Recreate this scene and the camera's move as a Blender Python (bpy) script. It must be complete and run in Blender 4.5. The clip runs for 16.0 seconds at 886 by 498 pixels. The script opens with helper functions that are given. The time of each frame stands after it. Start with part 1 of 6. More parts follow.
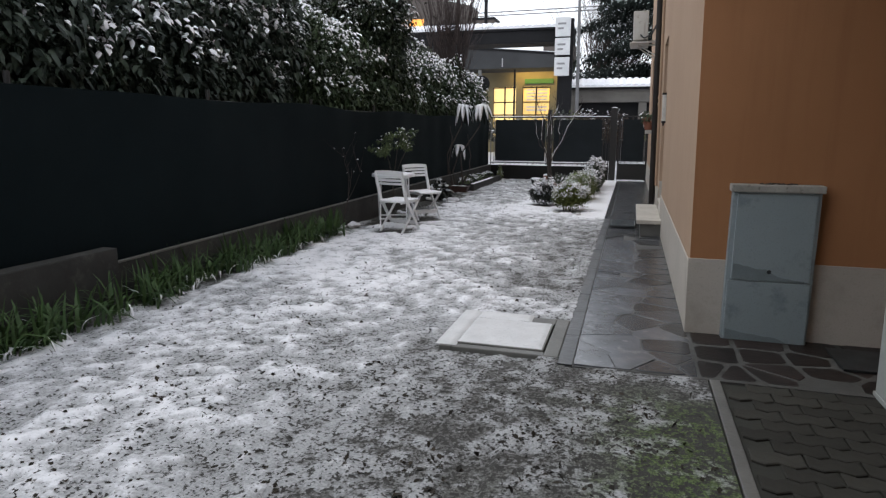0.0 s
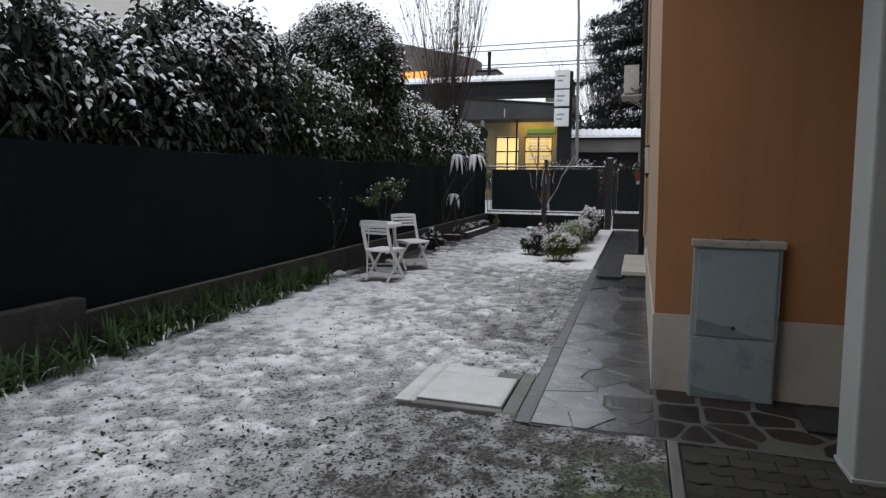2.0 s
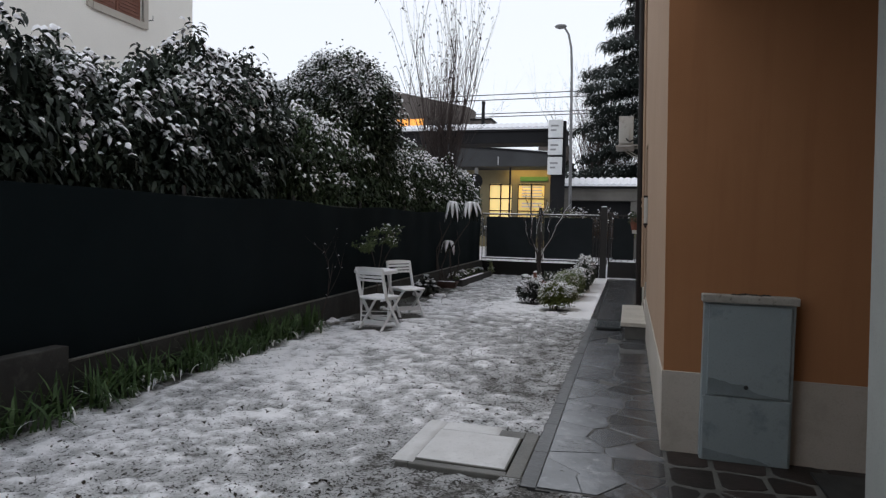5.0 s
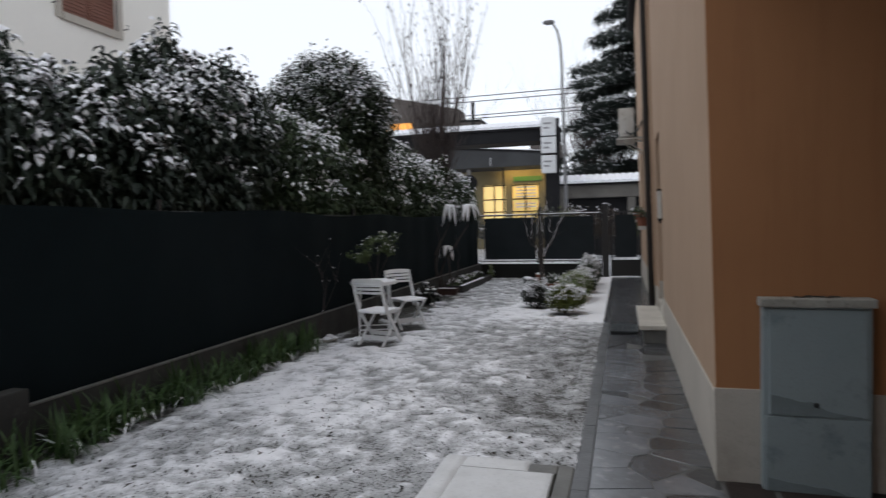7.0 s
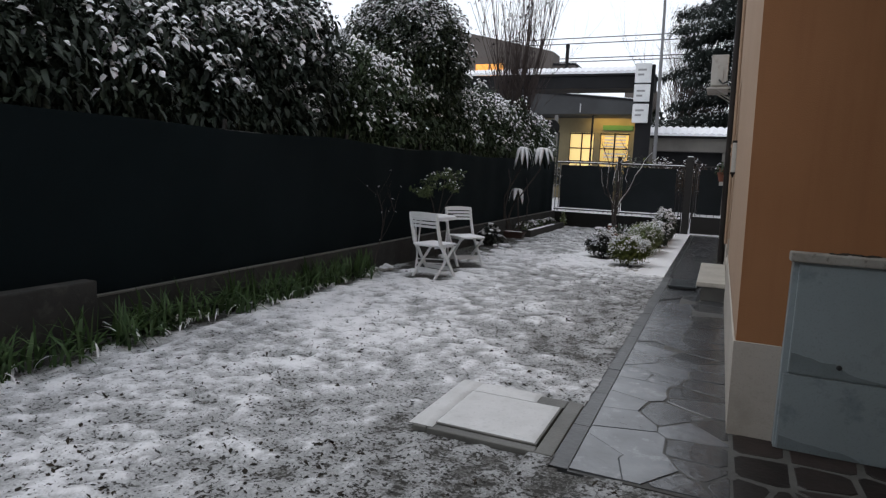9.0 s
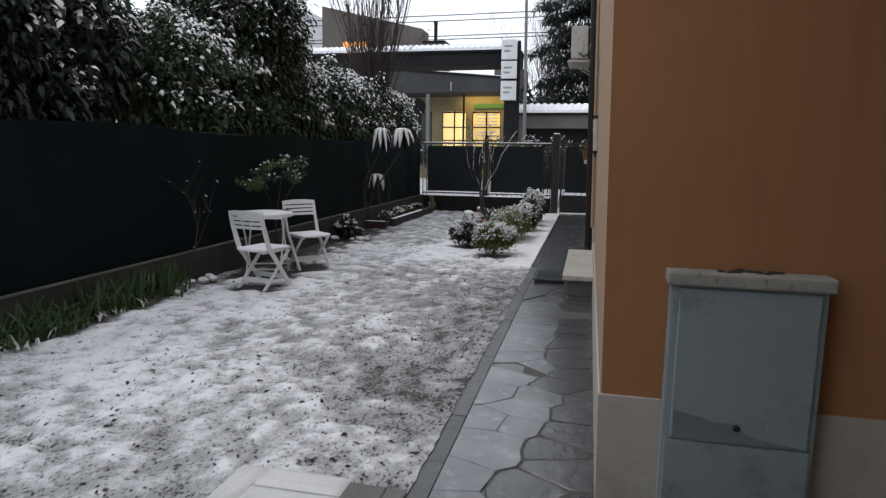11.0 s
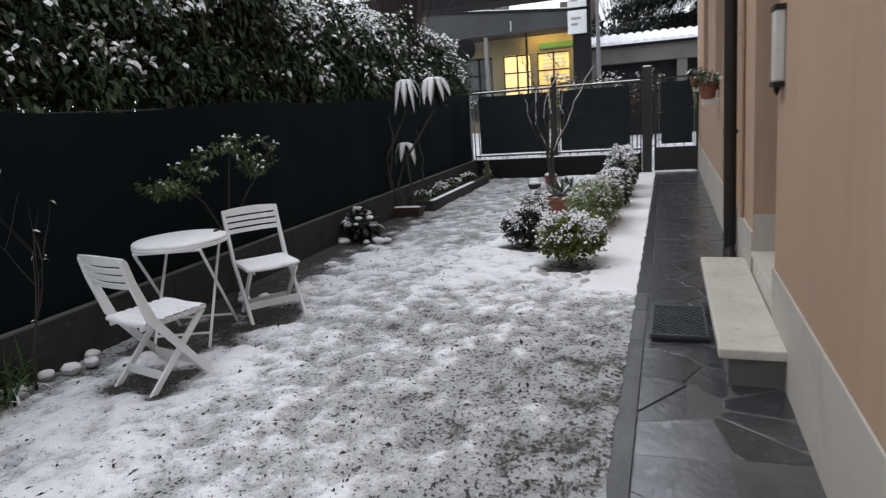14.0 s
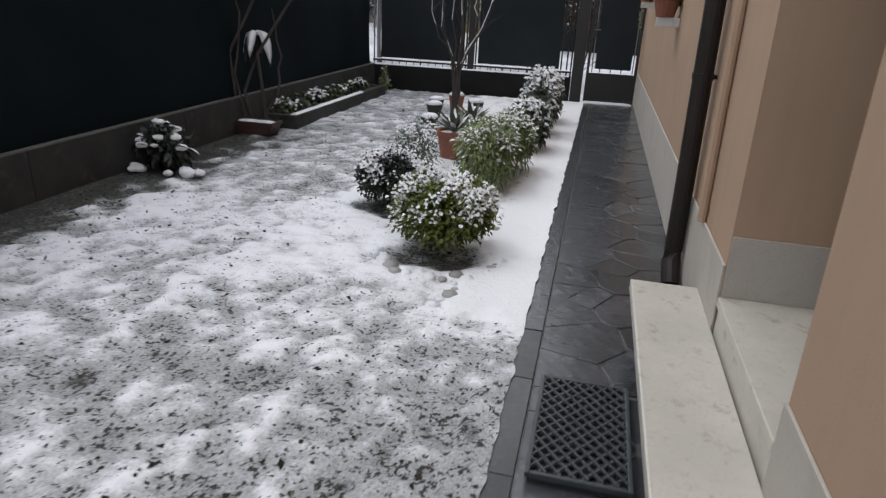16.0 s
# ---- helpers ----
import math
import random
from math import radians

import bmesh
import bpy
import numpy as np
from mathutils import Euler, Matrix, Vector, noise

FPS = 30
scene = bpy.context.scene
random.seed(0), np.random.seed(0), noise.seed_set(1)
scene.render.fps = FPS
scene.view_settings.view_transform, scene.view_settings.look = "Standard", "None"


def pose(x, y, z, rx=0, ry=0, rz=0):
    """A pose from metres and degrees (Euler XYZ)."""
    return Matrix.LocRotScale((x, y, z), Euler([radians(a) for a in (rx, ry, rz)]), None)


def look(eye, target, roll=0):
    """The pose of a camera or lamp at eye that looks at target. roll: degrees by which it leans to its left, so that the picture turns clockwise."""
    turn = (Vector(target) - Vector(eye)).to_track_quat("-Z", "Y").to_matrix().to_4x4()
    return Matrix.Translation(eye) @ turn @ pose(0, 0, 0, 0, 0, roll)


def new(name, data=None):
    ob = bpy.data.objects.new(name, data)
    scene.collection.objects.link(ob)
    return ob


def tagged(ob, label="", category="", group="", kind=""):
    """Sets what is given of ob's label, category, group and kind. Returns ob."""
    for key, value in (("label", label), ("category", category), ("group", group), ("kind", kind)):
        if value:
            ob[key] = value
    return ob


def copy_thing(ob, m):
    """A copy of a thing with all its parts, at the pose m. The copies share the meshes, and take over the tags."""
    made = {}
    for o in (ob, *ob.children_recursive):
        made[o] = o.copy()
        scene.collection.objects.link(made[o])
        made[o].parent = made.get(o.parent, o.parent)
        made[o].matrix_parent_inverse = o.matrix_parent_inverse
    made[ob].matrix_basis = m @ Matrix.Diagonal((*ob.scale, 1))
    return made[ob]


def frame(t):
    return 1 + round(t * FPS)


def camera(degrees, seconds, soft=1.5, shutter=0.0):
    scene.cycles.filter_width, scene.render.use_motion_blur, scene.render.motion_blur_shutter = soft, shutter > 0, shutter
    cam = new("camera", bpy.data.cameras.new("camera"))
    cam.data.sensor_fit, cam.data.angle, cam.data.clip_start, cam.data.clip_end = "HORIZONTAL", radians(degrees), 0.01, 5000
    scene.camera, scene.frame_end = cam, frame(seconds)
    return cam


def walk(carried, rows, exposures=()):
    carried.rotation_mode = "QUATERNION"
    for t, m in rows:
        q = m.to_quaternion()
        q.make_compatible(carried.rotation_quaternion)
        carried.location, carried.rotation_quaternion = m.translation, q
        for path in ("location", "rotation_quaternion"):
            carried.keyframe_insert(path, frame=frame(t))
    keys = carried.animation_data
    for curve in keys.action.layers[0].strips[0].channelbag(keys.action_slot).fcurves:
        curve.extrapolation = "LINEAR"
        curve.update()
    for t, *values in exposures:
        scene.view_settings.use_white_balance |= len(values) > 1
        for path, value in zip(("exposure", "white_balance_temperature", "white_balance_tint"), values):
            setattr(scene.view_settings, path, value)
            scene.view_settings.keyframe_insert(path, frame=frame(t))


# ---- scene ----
cam = camera(70.7, 16.0, 1.3, 0.3)
PATH = [
    (0, (0.829, 0.422, 1.349), (0.267, 2.305, 0.974), 0.2),
    (0.5, (0.905, 0.554, 1.341), (0.321, 2.432, 0.978), 1.9),
    (1, (1.117, 0.603, 1.36), (0.413, 2.448, 1.043), 3.4),
    (1.5, (1.141, 0.572, 1.364), (0.519, 2.45, 1.069), 0.5),
    (2, (1.107, 0.528, 1.392), (0.516, 2.425, 1.164), 0.5),
    (2.5, (1.075, 0.542, 1.409), (0.554, 2.466, 1.245), 0.8),
    (3, (1.054, 0.526, 1.415), (0.525, 2.451, 1.306), 0.7),
    (3.5, (1.017, 0.534, 1.416), (0.451, 2.45, 1.324), 1.7),
    (3.7, (1.014, 0.528, 1.412), (0.43, 2.439, 1.324), 2.5),
    (5.8, (0.983, 0.832, 1.423), (0.492, 2.769, 1.343), -1.5),
    (6, (0.947, 0.9, 1.425), (0.523, 2.849, 1.27), -2.3),
    (6.5, (0.79, 1.089, 1.423), (0.47, 3.06, 1.305), -1.7),
    (7, (0.759, 1.141, 1.428), (0.206, 3.062, 1.357), -1.3),
    (7.5, (0.946, 1.224, 1.378), (0.062, 3.015, 1.262), 2.1),
    (8, (1.042, 1.097, 1.379), (0.228, 2.919, 1.235), 3.5),
    (8.2, (1.057, 1.11, 1.342), (0.242, 2.927, 1.15), 3.1),
    (10.3, (1.127, 1.788, 1.379), (0.545, 3.678, 1.08), 0.1),
    (10.5, (1.134, 1.97, 1.389), (0.674, 3.882, 1.025), -2.3),
    (11, (1.158, 2.435, 1.411), (0.711, 4.362, 1.112), 0.8),
    (11.5, (1.153, 2.906, 1.43), (0.631, 4.825, 1.22), -3.3),
    (11.7, (1.124, 3.085, 1.412), (0.637, 5.021, 1.292), -2.6),
    (12, (1.057, 3.386, 1.407), (0.557, 5.297, 1.093), -3.9),
    (12.5, (0.913, 3.948, 1.43), (0.452, 5.867, 1.103), -2.1),
    (13, (0.742, 4.482, 1.383), (0.266, 6.383, 0.983), 0.9),
    (13.5, (0.741, 5.052, 1.395), (0.341, 6.961, 0.952), -1.7),
    (14, (0.696, 5.624, 1.461), (0.02, 7.455, 1.024), -4.3),
    (14.5, (0.64, 6.159, 1.451), (-0.094, 7.95, 0.95), -3.7),
    (15, (0.652, 6.729, 1.439), (-0.081, 8.497, 0.859), -0.7),
    (15.5, (0.621, 7.222, 1.456), (0.17, 9.051, 0.782), -0.8),
    (16, (0.669, 7.766, 1.404), (0.254, 9.578, 0.666), 2.7),
]
EXPOSURES = [(0.0, 0.46), (1.5, 0.2), (2.5, 0.08), (3.5, -0.14), (6.5, 0.0), (8.0, -0.04), (10.5, 0.22), (12.5, 0.14), (14.5, 0.64), (16.0, 0.6)]
walk(cam, [(t, look(eye, target, roll)) for t, eye, target, roll in PATH], EXPOSURES)

# ---- sky and sun: flat overcast winter dusk ----
world = bpy.data.worlds.new("overcast_sky")
world.use_nodes = True
scene.world = world
wn = world.node_tree.nodes
wl = world.node_tree.links
sky = wn.new("ShaderNodeTexSky")
sky.sky_type, sky.sun_disc = "NISHITA", False
sky.sun_elevation, sky.sun_rotation = radians(38), radians(200)
grey = wn.new("ShaderNodeHueSaturation")
grey.inputs["Saturation"].default_value = 0.12
wl.new(sky.outputs[0], grey.inputs["Color"])
skymix = wn.new("ShaderNodeMix")
skymix.data_type = "RGBA"
skymix.inputs["Factor"].default_value = 0.8
wl.new(grey.outputs[0], skymix.inputs["A"])
skymix.inputs["B"].default_value = (11.0, 11.65, 12.7, 1)
wl.new(skymix.outputs["Result"], wn["Background"].inputs["Color"])
wn["Background"].inputs["Strength"].default_value = 0.1
sun_data = bpy.data.lights.new("sun", "SUN")
sun_data.energy, sun_data.angle, sun_data.color = 0.5, radians(25), (1.0, 0.99, 0.97)
sun = new("sun", sun_data)
sun.matrix_world = look((-7, 5, 12), (0.6, 4, 0))


# ---- materials ----
def nodes_of(name):
    m = bpy.data.materials.new(name)
    m.use_nodes = True
    return m, m.node_tree.nodes, m.node_tree.links, m.node_tree.nodes["Principled BSDF"]


def noise_node(n, l, scale, detail=4.0, rough=0.6, stretch=None):
    co = n.new("ShaderNodeTexCoord")
    tex = n.new("ShaderNodeTexNoise")
    tex.inputs["Scale"].default_value, tex.inputs["Detail"].default_value, tex.inputs["Roughness"].default_value = scale, detail, rough
    if stretch:
        mp = n.new("ShaderNodeMapping")
        mp.inputs["Scale"].default_value = stretch
        l.new(co.outputs["Object"], mp.inputs["Vector"])
        l.new(mp.outputs[0], tex.inputs["Vector"])
    else:
        l.new(co.outputs["Object"], tex.inputs["Vector"])
    return tex


def ramp_of(n, l, src, a, b):
    r = n.new("ShaderNodeMapRange")
    r.inputs["From Min"].default_value, r.inputs["From Max"].default_value = a, b
    l.new(src, r.inputs["Value"])
    return r.outputs[0]


def mix_of(n, l, fac, a, b):
    m = n.new("ShaderNodeMix")
    m.data_type = "RGBA"
    for key, v in (("Factor", fac), ("A", a), ("B", b)):
        sock = m.inputs[key]
        if isinstance(v, (int, float)):
            sock.default_value = v
        elif isinstance(v, tuple):
            sock.default_value = (*v, 1)
        else:
            l.new(v, sock)
    return m.outputs["Result"]


def mat(name, a, b, big=1.5, small=40.0, rough=0.7, bump=0.2, depth=0.004, metal=0.0, vary=0.0, stretch=None, spec=0.5, wear=None):
    """Two tones mixed at two scales, fine relief; vary: tone changes from piece to piece; wear: third tone in patches."""
    m, n, l, p = nodes_of(name)
    n1, n2 = noise_node(n, l, big, 5, 0.6, stretch), noise_node(n, l, small, 3, 0.6, stretch)
    f1 = ramp_of(n, l, n1.outputs["Fac"], 0.3, 0.7)
    col = mix_of(n, l, f1, a, b)
    dark = tuple(c * 0.72 for c in a)
    col = mix_of(n, l, ramp_of(n, l, n2.outputs["Fac"], 0.55, 0.8), col, dark)
    if wear:
        n3 = noise_node(n, l, big * 2.3, 6, 0.7)
        col = mix_of(n, l, ramp_of(n, l, n3.outputs["Fac"], 0.56, 0.68), col, wear)
    if vary:
        info = n.new("ShaderNodeObjectInfo")
        hs = n.new("ShaderNodeHueSaturation")
        l.new(col, hs.inputs["Color"])
        v = n.new("ShaderNodeMapRange")
        v.inputs["To Min"].default_value, v.inputs["To Max"].default_value = 1 - vary, 1 + vary
        l.new(info.outputs["Random"], v.inputs["Value"])
        l.new(v.outputs[0], hs.inputs["Value"])
        col = hs.outputs[0]
    l.new(col, p.inputs["Base Color"])
    rr = n.new("ShaderNodeMapRange")
    rr.inputs["To Min"].default_value, rr.inputs["To Max"].default_value = max(0.03, rough - 0.12), min(1, rough + 0.12)
    l.new(n1.outputs["Fac"], rr.inputs["Value"])
    l.new(rr.outputs[0], p.inputs["Roughness"])
    p.inputs["Metallic"].default_value = metal
    p.inputs["Specular IOR Level"].default_value = spec
    if bump:
        bp = n.new("ShaderNodeBump")
        bp.inputs["Strength"].default_value, bp.inputs["Distance"].default_value = bump, depth
        l.new(n2.outputs["Fac"], bp.inputs["Height"])
        l.new(bp.outputs[0], p.inputs["Normal"])
    return m


def leaf_mat(name, a, b, rough=0.6):
    """Leaves: tone varies from leaf to leaf."""
    m, n, l, p = nodes_of(name)
    geo = n.new("ShaderNodeNewGeometry")
    col = mix_of(n, l, geo.outputs["Random Per Island"], a, b)
    n1 = noise_node(n, l, 2.0)
    col = mix_of(n, l, ramp_of(n, l, n1.outputs["Fac"], 0.4, 0.75), col, tuple(c * 0.6 for c in a))
    l.new(col, p.inputs["Base Color"])
    p.inputs["Roughness"].default_value = rough
    p.inputs["Specular IOR Level"].default_value = 0.3
    return m


def glow_mat(name, col, strength, a=0.6):
    m, n, l, p = nodes_of(name)
    n1 = noise_node(n, l, 1.3)
    c = mix_of(n, l, ramp_of(n, l, n1.outputs["Fac"], 0.35, 0.7), col, tuple(x * a for x in col))
    l.new(c, p.inputs["Emission Color"])
    p.inputs["Base Color"].default_value = (*col, 1)
    p.inputs["Emission Strength"].default_value = strength
    return m


def lawn_mat():
    """Trampled snow over grass and soil; the cover attribute says how much snow lies."""
    m, n, l, p = nodes_of("trampled_snow_on_lawn")
    at = n.new("ShaderNodeAttribute")
    at.attribute_name = "cover"
    gr = n.new("ShaderNodeAttribute")
    gr.attribute_name = "moss"
    fine = noise_node(n, l, 26.0, 4, 0.6)
    tiny = noise_node(n, l, 85.0, 3, 0.6)
    def math_node(op, a, b):
        k = n.new("ShaderNodeMath")
        k.operation = op
        for i, v in enumerate((a, b)):
            if isinstance(v, float):
                k.inputs[i].default_value = v
            else:
                l.new(v, k.inputs[i])
        return k.outputs[0]
    f = math_node("MULTIPLY_ADD", fine.outputs["Fac"], 0.62)
    f.node.inputs[2].default_value = -0.31
    h = math_node("MULTIPLY_ADD", tiny.outputs["Fac"], 0.34)
    h.node.inputs[2].default_value = -0.17
    total = math_node("ADD", math_node("ADD", at.outputs["Fac"], f), h)
    snow = ramp_of(n, l, total, 0.34, 0.72)
    slush = ramp_of(n, l, total, -0.12, 0.22)
    soft = ramp_of(n, l, total, 0.35, 0.95)
    speck = noise_node(n, l, 48.0, 3, 0.6)
    gate = math_node("MULTIPLY_ADD", total, -0.16)
    gate.node.inputs[2].default_value = 0.02
    dots = ramp_of(n, l, math_node("ADD", speck.outputs["Fac"], gate), 0.535, 0.565)
    soil = mix_of(n, l, ramp_of(n, l, tiny.outputs["Fac"], 0.4, 0.62), (0.055, 0.053, 0.049), (0.15, 0.148, 0.142))
    moss = mix_of(n, l, ramp_of(n, l, tiny.outputs["Fac"], 0.4, 0.65), (0.03, 0.05, 0.012), (0.12, 0.17, 0.05))
    soil = mix_of(n, l, gr.outputs["Fac"], soil, moss)
    wet = mix_of(n, l, ramp_of(n, l, tiny.outputs["Fac"], 0.35, 0.7), (0.29, 0.295, 0.30), (0.46, 0.465, 0.478))
    white = mix_of(n, l, soft, (0.57, 0.575, 0.60), (0.89, 0.89, 0.92))
    col = mix_of(n, l, slush, soil, wet)
    col = mix_of(n, l, snow, col, white)
    col = mix_of(n, l, dots, col, (0.028, 0.026, 0.023))
    l.new(col, p.inputs["Base Color"])
    rr = n.new("ShaderNodeMapRange")
    rr.inputs["To Min"].default_value, rr.inputs["To Max"].default_value = 0.75, 0.55
    l.new(snow, rr.inputs["Value"])
    l.new(rr.outputs[0], p.inputs["Roughness"])
    bp = n.new("ShaderNodeBump")
    bp.inputs["Strength"].default_value, bp.inputs["Distance"].default_value = 0.8, 0.022
    l.new(total, bp.inputs["Height"])
    l.new(bp.outputs[0], p.inputs["Normal"])
    return m


def ochre_mat(name, a, b, streak):
    """Roughcast paint with faint rain streaks."""
    m, n, l, p = nodes_of(name)
    n1, n2, n3 = noise_node(n, l, 0.9, 4), noise_node(n, l, 160.0, 2), noise_node(n, l, 3.0, 4, 0.6, (4.0, 4.0, 0.25))
    col = mix_of(n, l, ramp_of(n, l, n1.outputs["Fac"], 0.3, 0.7), a, b)
    col = mix_of(n, l, ramp_of(n, l, n3.outputs["Fac"], 0.5, 0.95), col, streak)
    l.new(col, p.inputs["Base Color"])
    p.inputs["Roughness"].default_value = 0.9
    p.inputs["Specular IOR Level"].default_value = 0.25
    bp = n.new("ShaderNodeBump")
    bp.inputs["Strength"].default_value, bp.inputs["Distance"].default_value = 0.35, 0.003
    l.new(n2.outputs["Fac"], bp.inputs["Height"])
    l.new(bp.outputs[0], p.inputs["Normal"])
    return m


M_LAWN = lawn_mat()
M_SNOW = mat("fresh_snow", (0.86, 0.86, 0.89), (0.78, 0.78, 0.82), 3, 45, 0.6, 0.5, 0.012)
M_SLUSH = mat("snow_over_asphalt", (0.62, 0.62, 0.65), (0.4, 0.4, 0.42), 0.6, 12, 0.6, 0.4, 0.02)
M_OCHRE = ochre_mat("ochre_render_paint", (0.405, 0.282, 0.198), (0.37, 0.254, 0.177), (0.335, 0.23, 0.16))
# south wall tone: deeper orange, with some porch shade put into the colour
M_ORANGE_SHADED = ochre_mat("shaded_orange_render", (0.37, 0.178, 0.085), (0.33, 0.155, 0.072), (0.29, 0.135, 0.065))
M_PLINTH = mat("cream_plinth_paint", (0.46, 0.42, 0.37), (0.40, 0.365, 0.32), 1.2, 120, 0.85, 0.3, 0.003, wear=(0.37, 0.335, 0.29))
# pale tone holds the slush film and some sky reflection put into the colour
M_STONE = mat("slush_film_and_sky_sheen_slate", (0.15, 0.157, 0.172), (0.08, 0.084, 0.094), 3.2, 15, 0.2, 0.5, 0.006, vary=0.25, spec=0.9, wear=(0.21, 0.217, 0.235))
M_REDSTONE = mat("wet_porphyry_flagstone", (0.026, 0.018, 0.016), (0.014, 0.012, 0.011), 3.5, 40, 0.5, 0.35, 0.006, vary=0.4, spec=0.3)
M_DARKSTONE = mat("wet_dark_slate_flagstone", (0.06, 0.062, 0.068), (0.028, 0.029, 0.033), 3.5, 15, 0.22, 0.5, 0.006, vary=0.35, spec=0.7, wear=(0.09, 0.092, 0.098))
M_JOINT = mat("pale_flush_joint", (0.10, 0.099, 0.094), (0.05, 0.049, 0.046), 2.6, 60, 0.6, 0.4, 0.006, spec=0.3)
M_MORTAR = mat("wet_mortar_joint", (0.105, 0.105, 0.105), (0.045, 0.045, 0.045), 2.2, 60, 0.4, 0.4, 0.006)
M_BAND = mat("wet_slate_edging", (0.066, 0.068, 0.072), (0.036, 0.037, 0.04), 3, 30, 0.34, 0.5, 0.006, vary=0.25, wear=(0.09, 0.09, 0.092), spec=0.6)
M_PAVER = mat("mossy_paving_block", (0.042, 0.04, 0.034), (0.026, 0.025, 0.022), 5, 60, 0.85, 0.4, 0.005, vary=0.25, wear=(0.034, 0.042, 0.022), spec=0.2)
M_SAND = mat("dirt_in_joints", (0.02, 0.02, 0.017), (0.03, 0.03, 0.022), 5, 60, 0.9)
M_CONCRETE = mat("weathered_concrete", (0.038, 0.0375, 0.035), (0.02, 0.0195, 0.0185), 2.6, 60, 0.85, 0.4, 0.005, wear=(0.052, 0.05, 0.046))
M_DARKCONC = mat("mossy_black_concrete", (0.016, 0.016, 0.015), (0.010, 0.010, 0.009), 1.6, 60, 0.85, 0.4, 0.005, spec=0.2)
M_PALECONC = mat("pale_street_concrete", (0.15, 0.14, 0.125), (0.095, 0.088, 0.08), 0.8, 30, 0.85, 0.3, 0.005)
M_THINSNOW = mat("thin_wet_snow", (0.70, 0.70, 0.71), (0.58, 0.58, 0.58), 5, 50, 0.5, 0.4, 0.006)
M_DARKTERRA = mat("wet_dark_terracotta", (0.062, 0.028, 0.021), (0.04, 0.02, 0.016), 6, 60, 0.6, 0.2, 0.002)
M_WETCONC = mat("wet_concrete", (0.15, 0.147, 0.135), (0.09, 0.088, 0.082), 3, 60, 0.45, 0.5, 0.006)
M_NET = mat("dark_green_shade_cloth", (0.0046, 0.0092, 0.0112), (0.0032, 0.0066, 0.0082), 1.2, 300, 0.9, 0.3, 0.002, spec=0.12)
M_GATECLOTH = mat("slate_blue_shade_cloth", (0.016, 0.021, 0.025), (0.012, 0.016, 0.019), 1.2, 300, 0.8, 0.3, 0.002, spec=0.25)
M_IRON = mat("dark_painted_iron", (0.013, 0.0125, 0.012), (0.02, 0.018, 0.017), 6, 80, 0.5, 0.2, 0.002)
M_GALV = mat("galvanised_bar", (0.17, 0.175, 0.18), (0.11, 0.11, 0.115), 6, 80, 0.5, 0.2, 0.002, metal=0.5)
M_PIPE = mat("dark_brown_sheet_metal", (0.02, 0.014, 0.012), (0.014, 0.011, 0.01), 4, 60, 0.6, 0.1, spec=0.3)
M_PLASTIC = mat("white_painted_slat", (0.80, 0.81, 0.82), (0.73, 0.74, 0.75), 5, 90, 0.5, 0.1, 0.001)
M_CABINET = mat("grey_fibreglass_cabinet", (0.27, 0.315, 0.33), (0.235, 0.28, 0.295), 2.2, 120, 0.5, 0.1, 0.001, wear=(0.17, 0.205, 0.22))
M_STAIN = mat("splash_stained_fibreglass", (0.15, 0.18, 0.19), (0.19, 0.225, 0.24), 9, 120, 0.6, 0.1, 0.001)
M_CABCAP = mat("dirty_cabinet_cap", (0.36, 0.35, 0.32), (0.25, 0.235, 0.21), 8, 60, 0.7, 0.2, 0.002, wear=(0.12, 0.11, 0.095))
M_MARBLE = mat("wet_cream_travertine", (0.55, 0.51, 0.45), (0.45, 0.42, 0.37), 4, 55, 0.35, 0.25, 0.003, wear=(0.33, 0.295, 0.235))
# mat ridges and rim, a paler tone than the black backing
M_MAT = mat("paler_wet_rubber_ridge", (0.05, 0.058, 0.062), (0.03, 0.036, 0.04), 8, 90, 0.35, 0.2, 0.002)
M_RUBBER = mat("black_rubber", (0.018, 0.021, 0.023), (0.012, 0.014, 0.015), 8, 120, 0.45, 0.2, 0.002)
M_WHITEPOST = mat("white_painted_post", (0.38, 0.40, 0.39), (0.34, 0.36, 0.35), 2, 90, 0.6, 0.1, 0.002)
M_TERRA = mat("terracotta", (0.24, 0.085, 0.05), (0.17, 0.065, 0.042), 6, 60, 0.75, 0.2, 0.002)
M_SOIL = mat("wet_soil", (0.035, 0.028, 0.02), (0.02, 0.016, 0.012), 6, 30, 0.85, 0.8, 0.02)
M_PEBBLE = mat("pale_pebble", (0.42, 0.41, 0.39), (0.25, 0.245, 0.235), 8, 50, 0.6, 0.2, 0.003, vary=0.35)
M_BARK = mat("dark_wet_bark", (0.05, 0.04, 0.035), (0.028, 0.022, 0.02), 8, 60, 0.8, 0.6, 0.006)
M_TWIG = mat("grey_brown_twig", (0.055, 0.038, 0.034), (0.035, 0.026, 0.024), 8, 60, 0.8, 0.3, 0.003)
M_LAUREL = leaf_mat("dark_laurel_leaf", (0.015, 0.024, 0.018), (0.042, 0.058, 0.038))
M_LAUREL2 = leaf_mat("green_laurel_leaf", (0.024, 0.042, 0.018), (0.06, 0.09, 0.038))
M_MAGNOLIA = leaf_mat("magnolia_leaf", (0.014, 0.024, 0.014), (0.04, 0.055, 0.024))
M_BOX = leaf_mat("olive_bush_leaf", (0.075, 0.095, 0.02), (0.18, 0.20, 0.055))
M_EVERGREEN = leaf_mat("dull_evergreen_leaf", (0.045, 0.07, 0.022), (0.12, 0.16, 0.06))
M_GREENBUSH = leaf_mat("fresh_green_leaf", (0.14, 0.18, 0.07), (0.34, 0.40, 0.20))
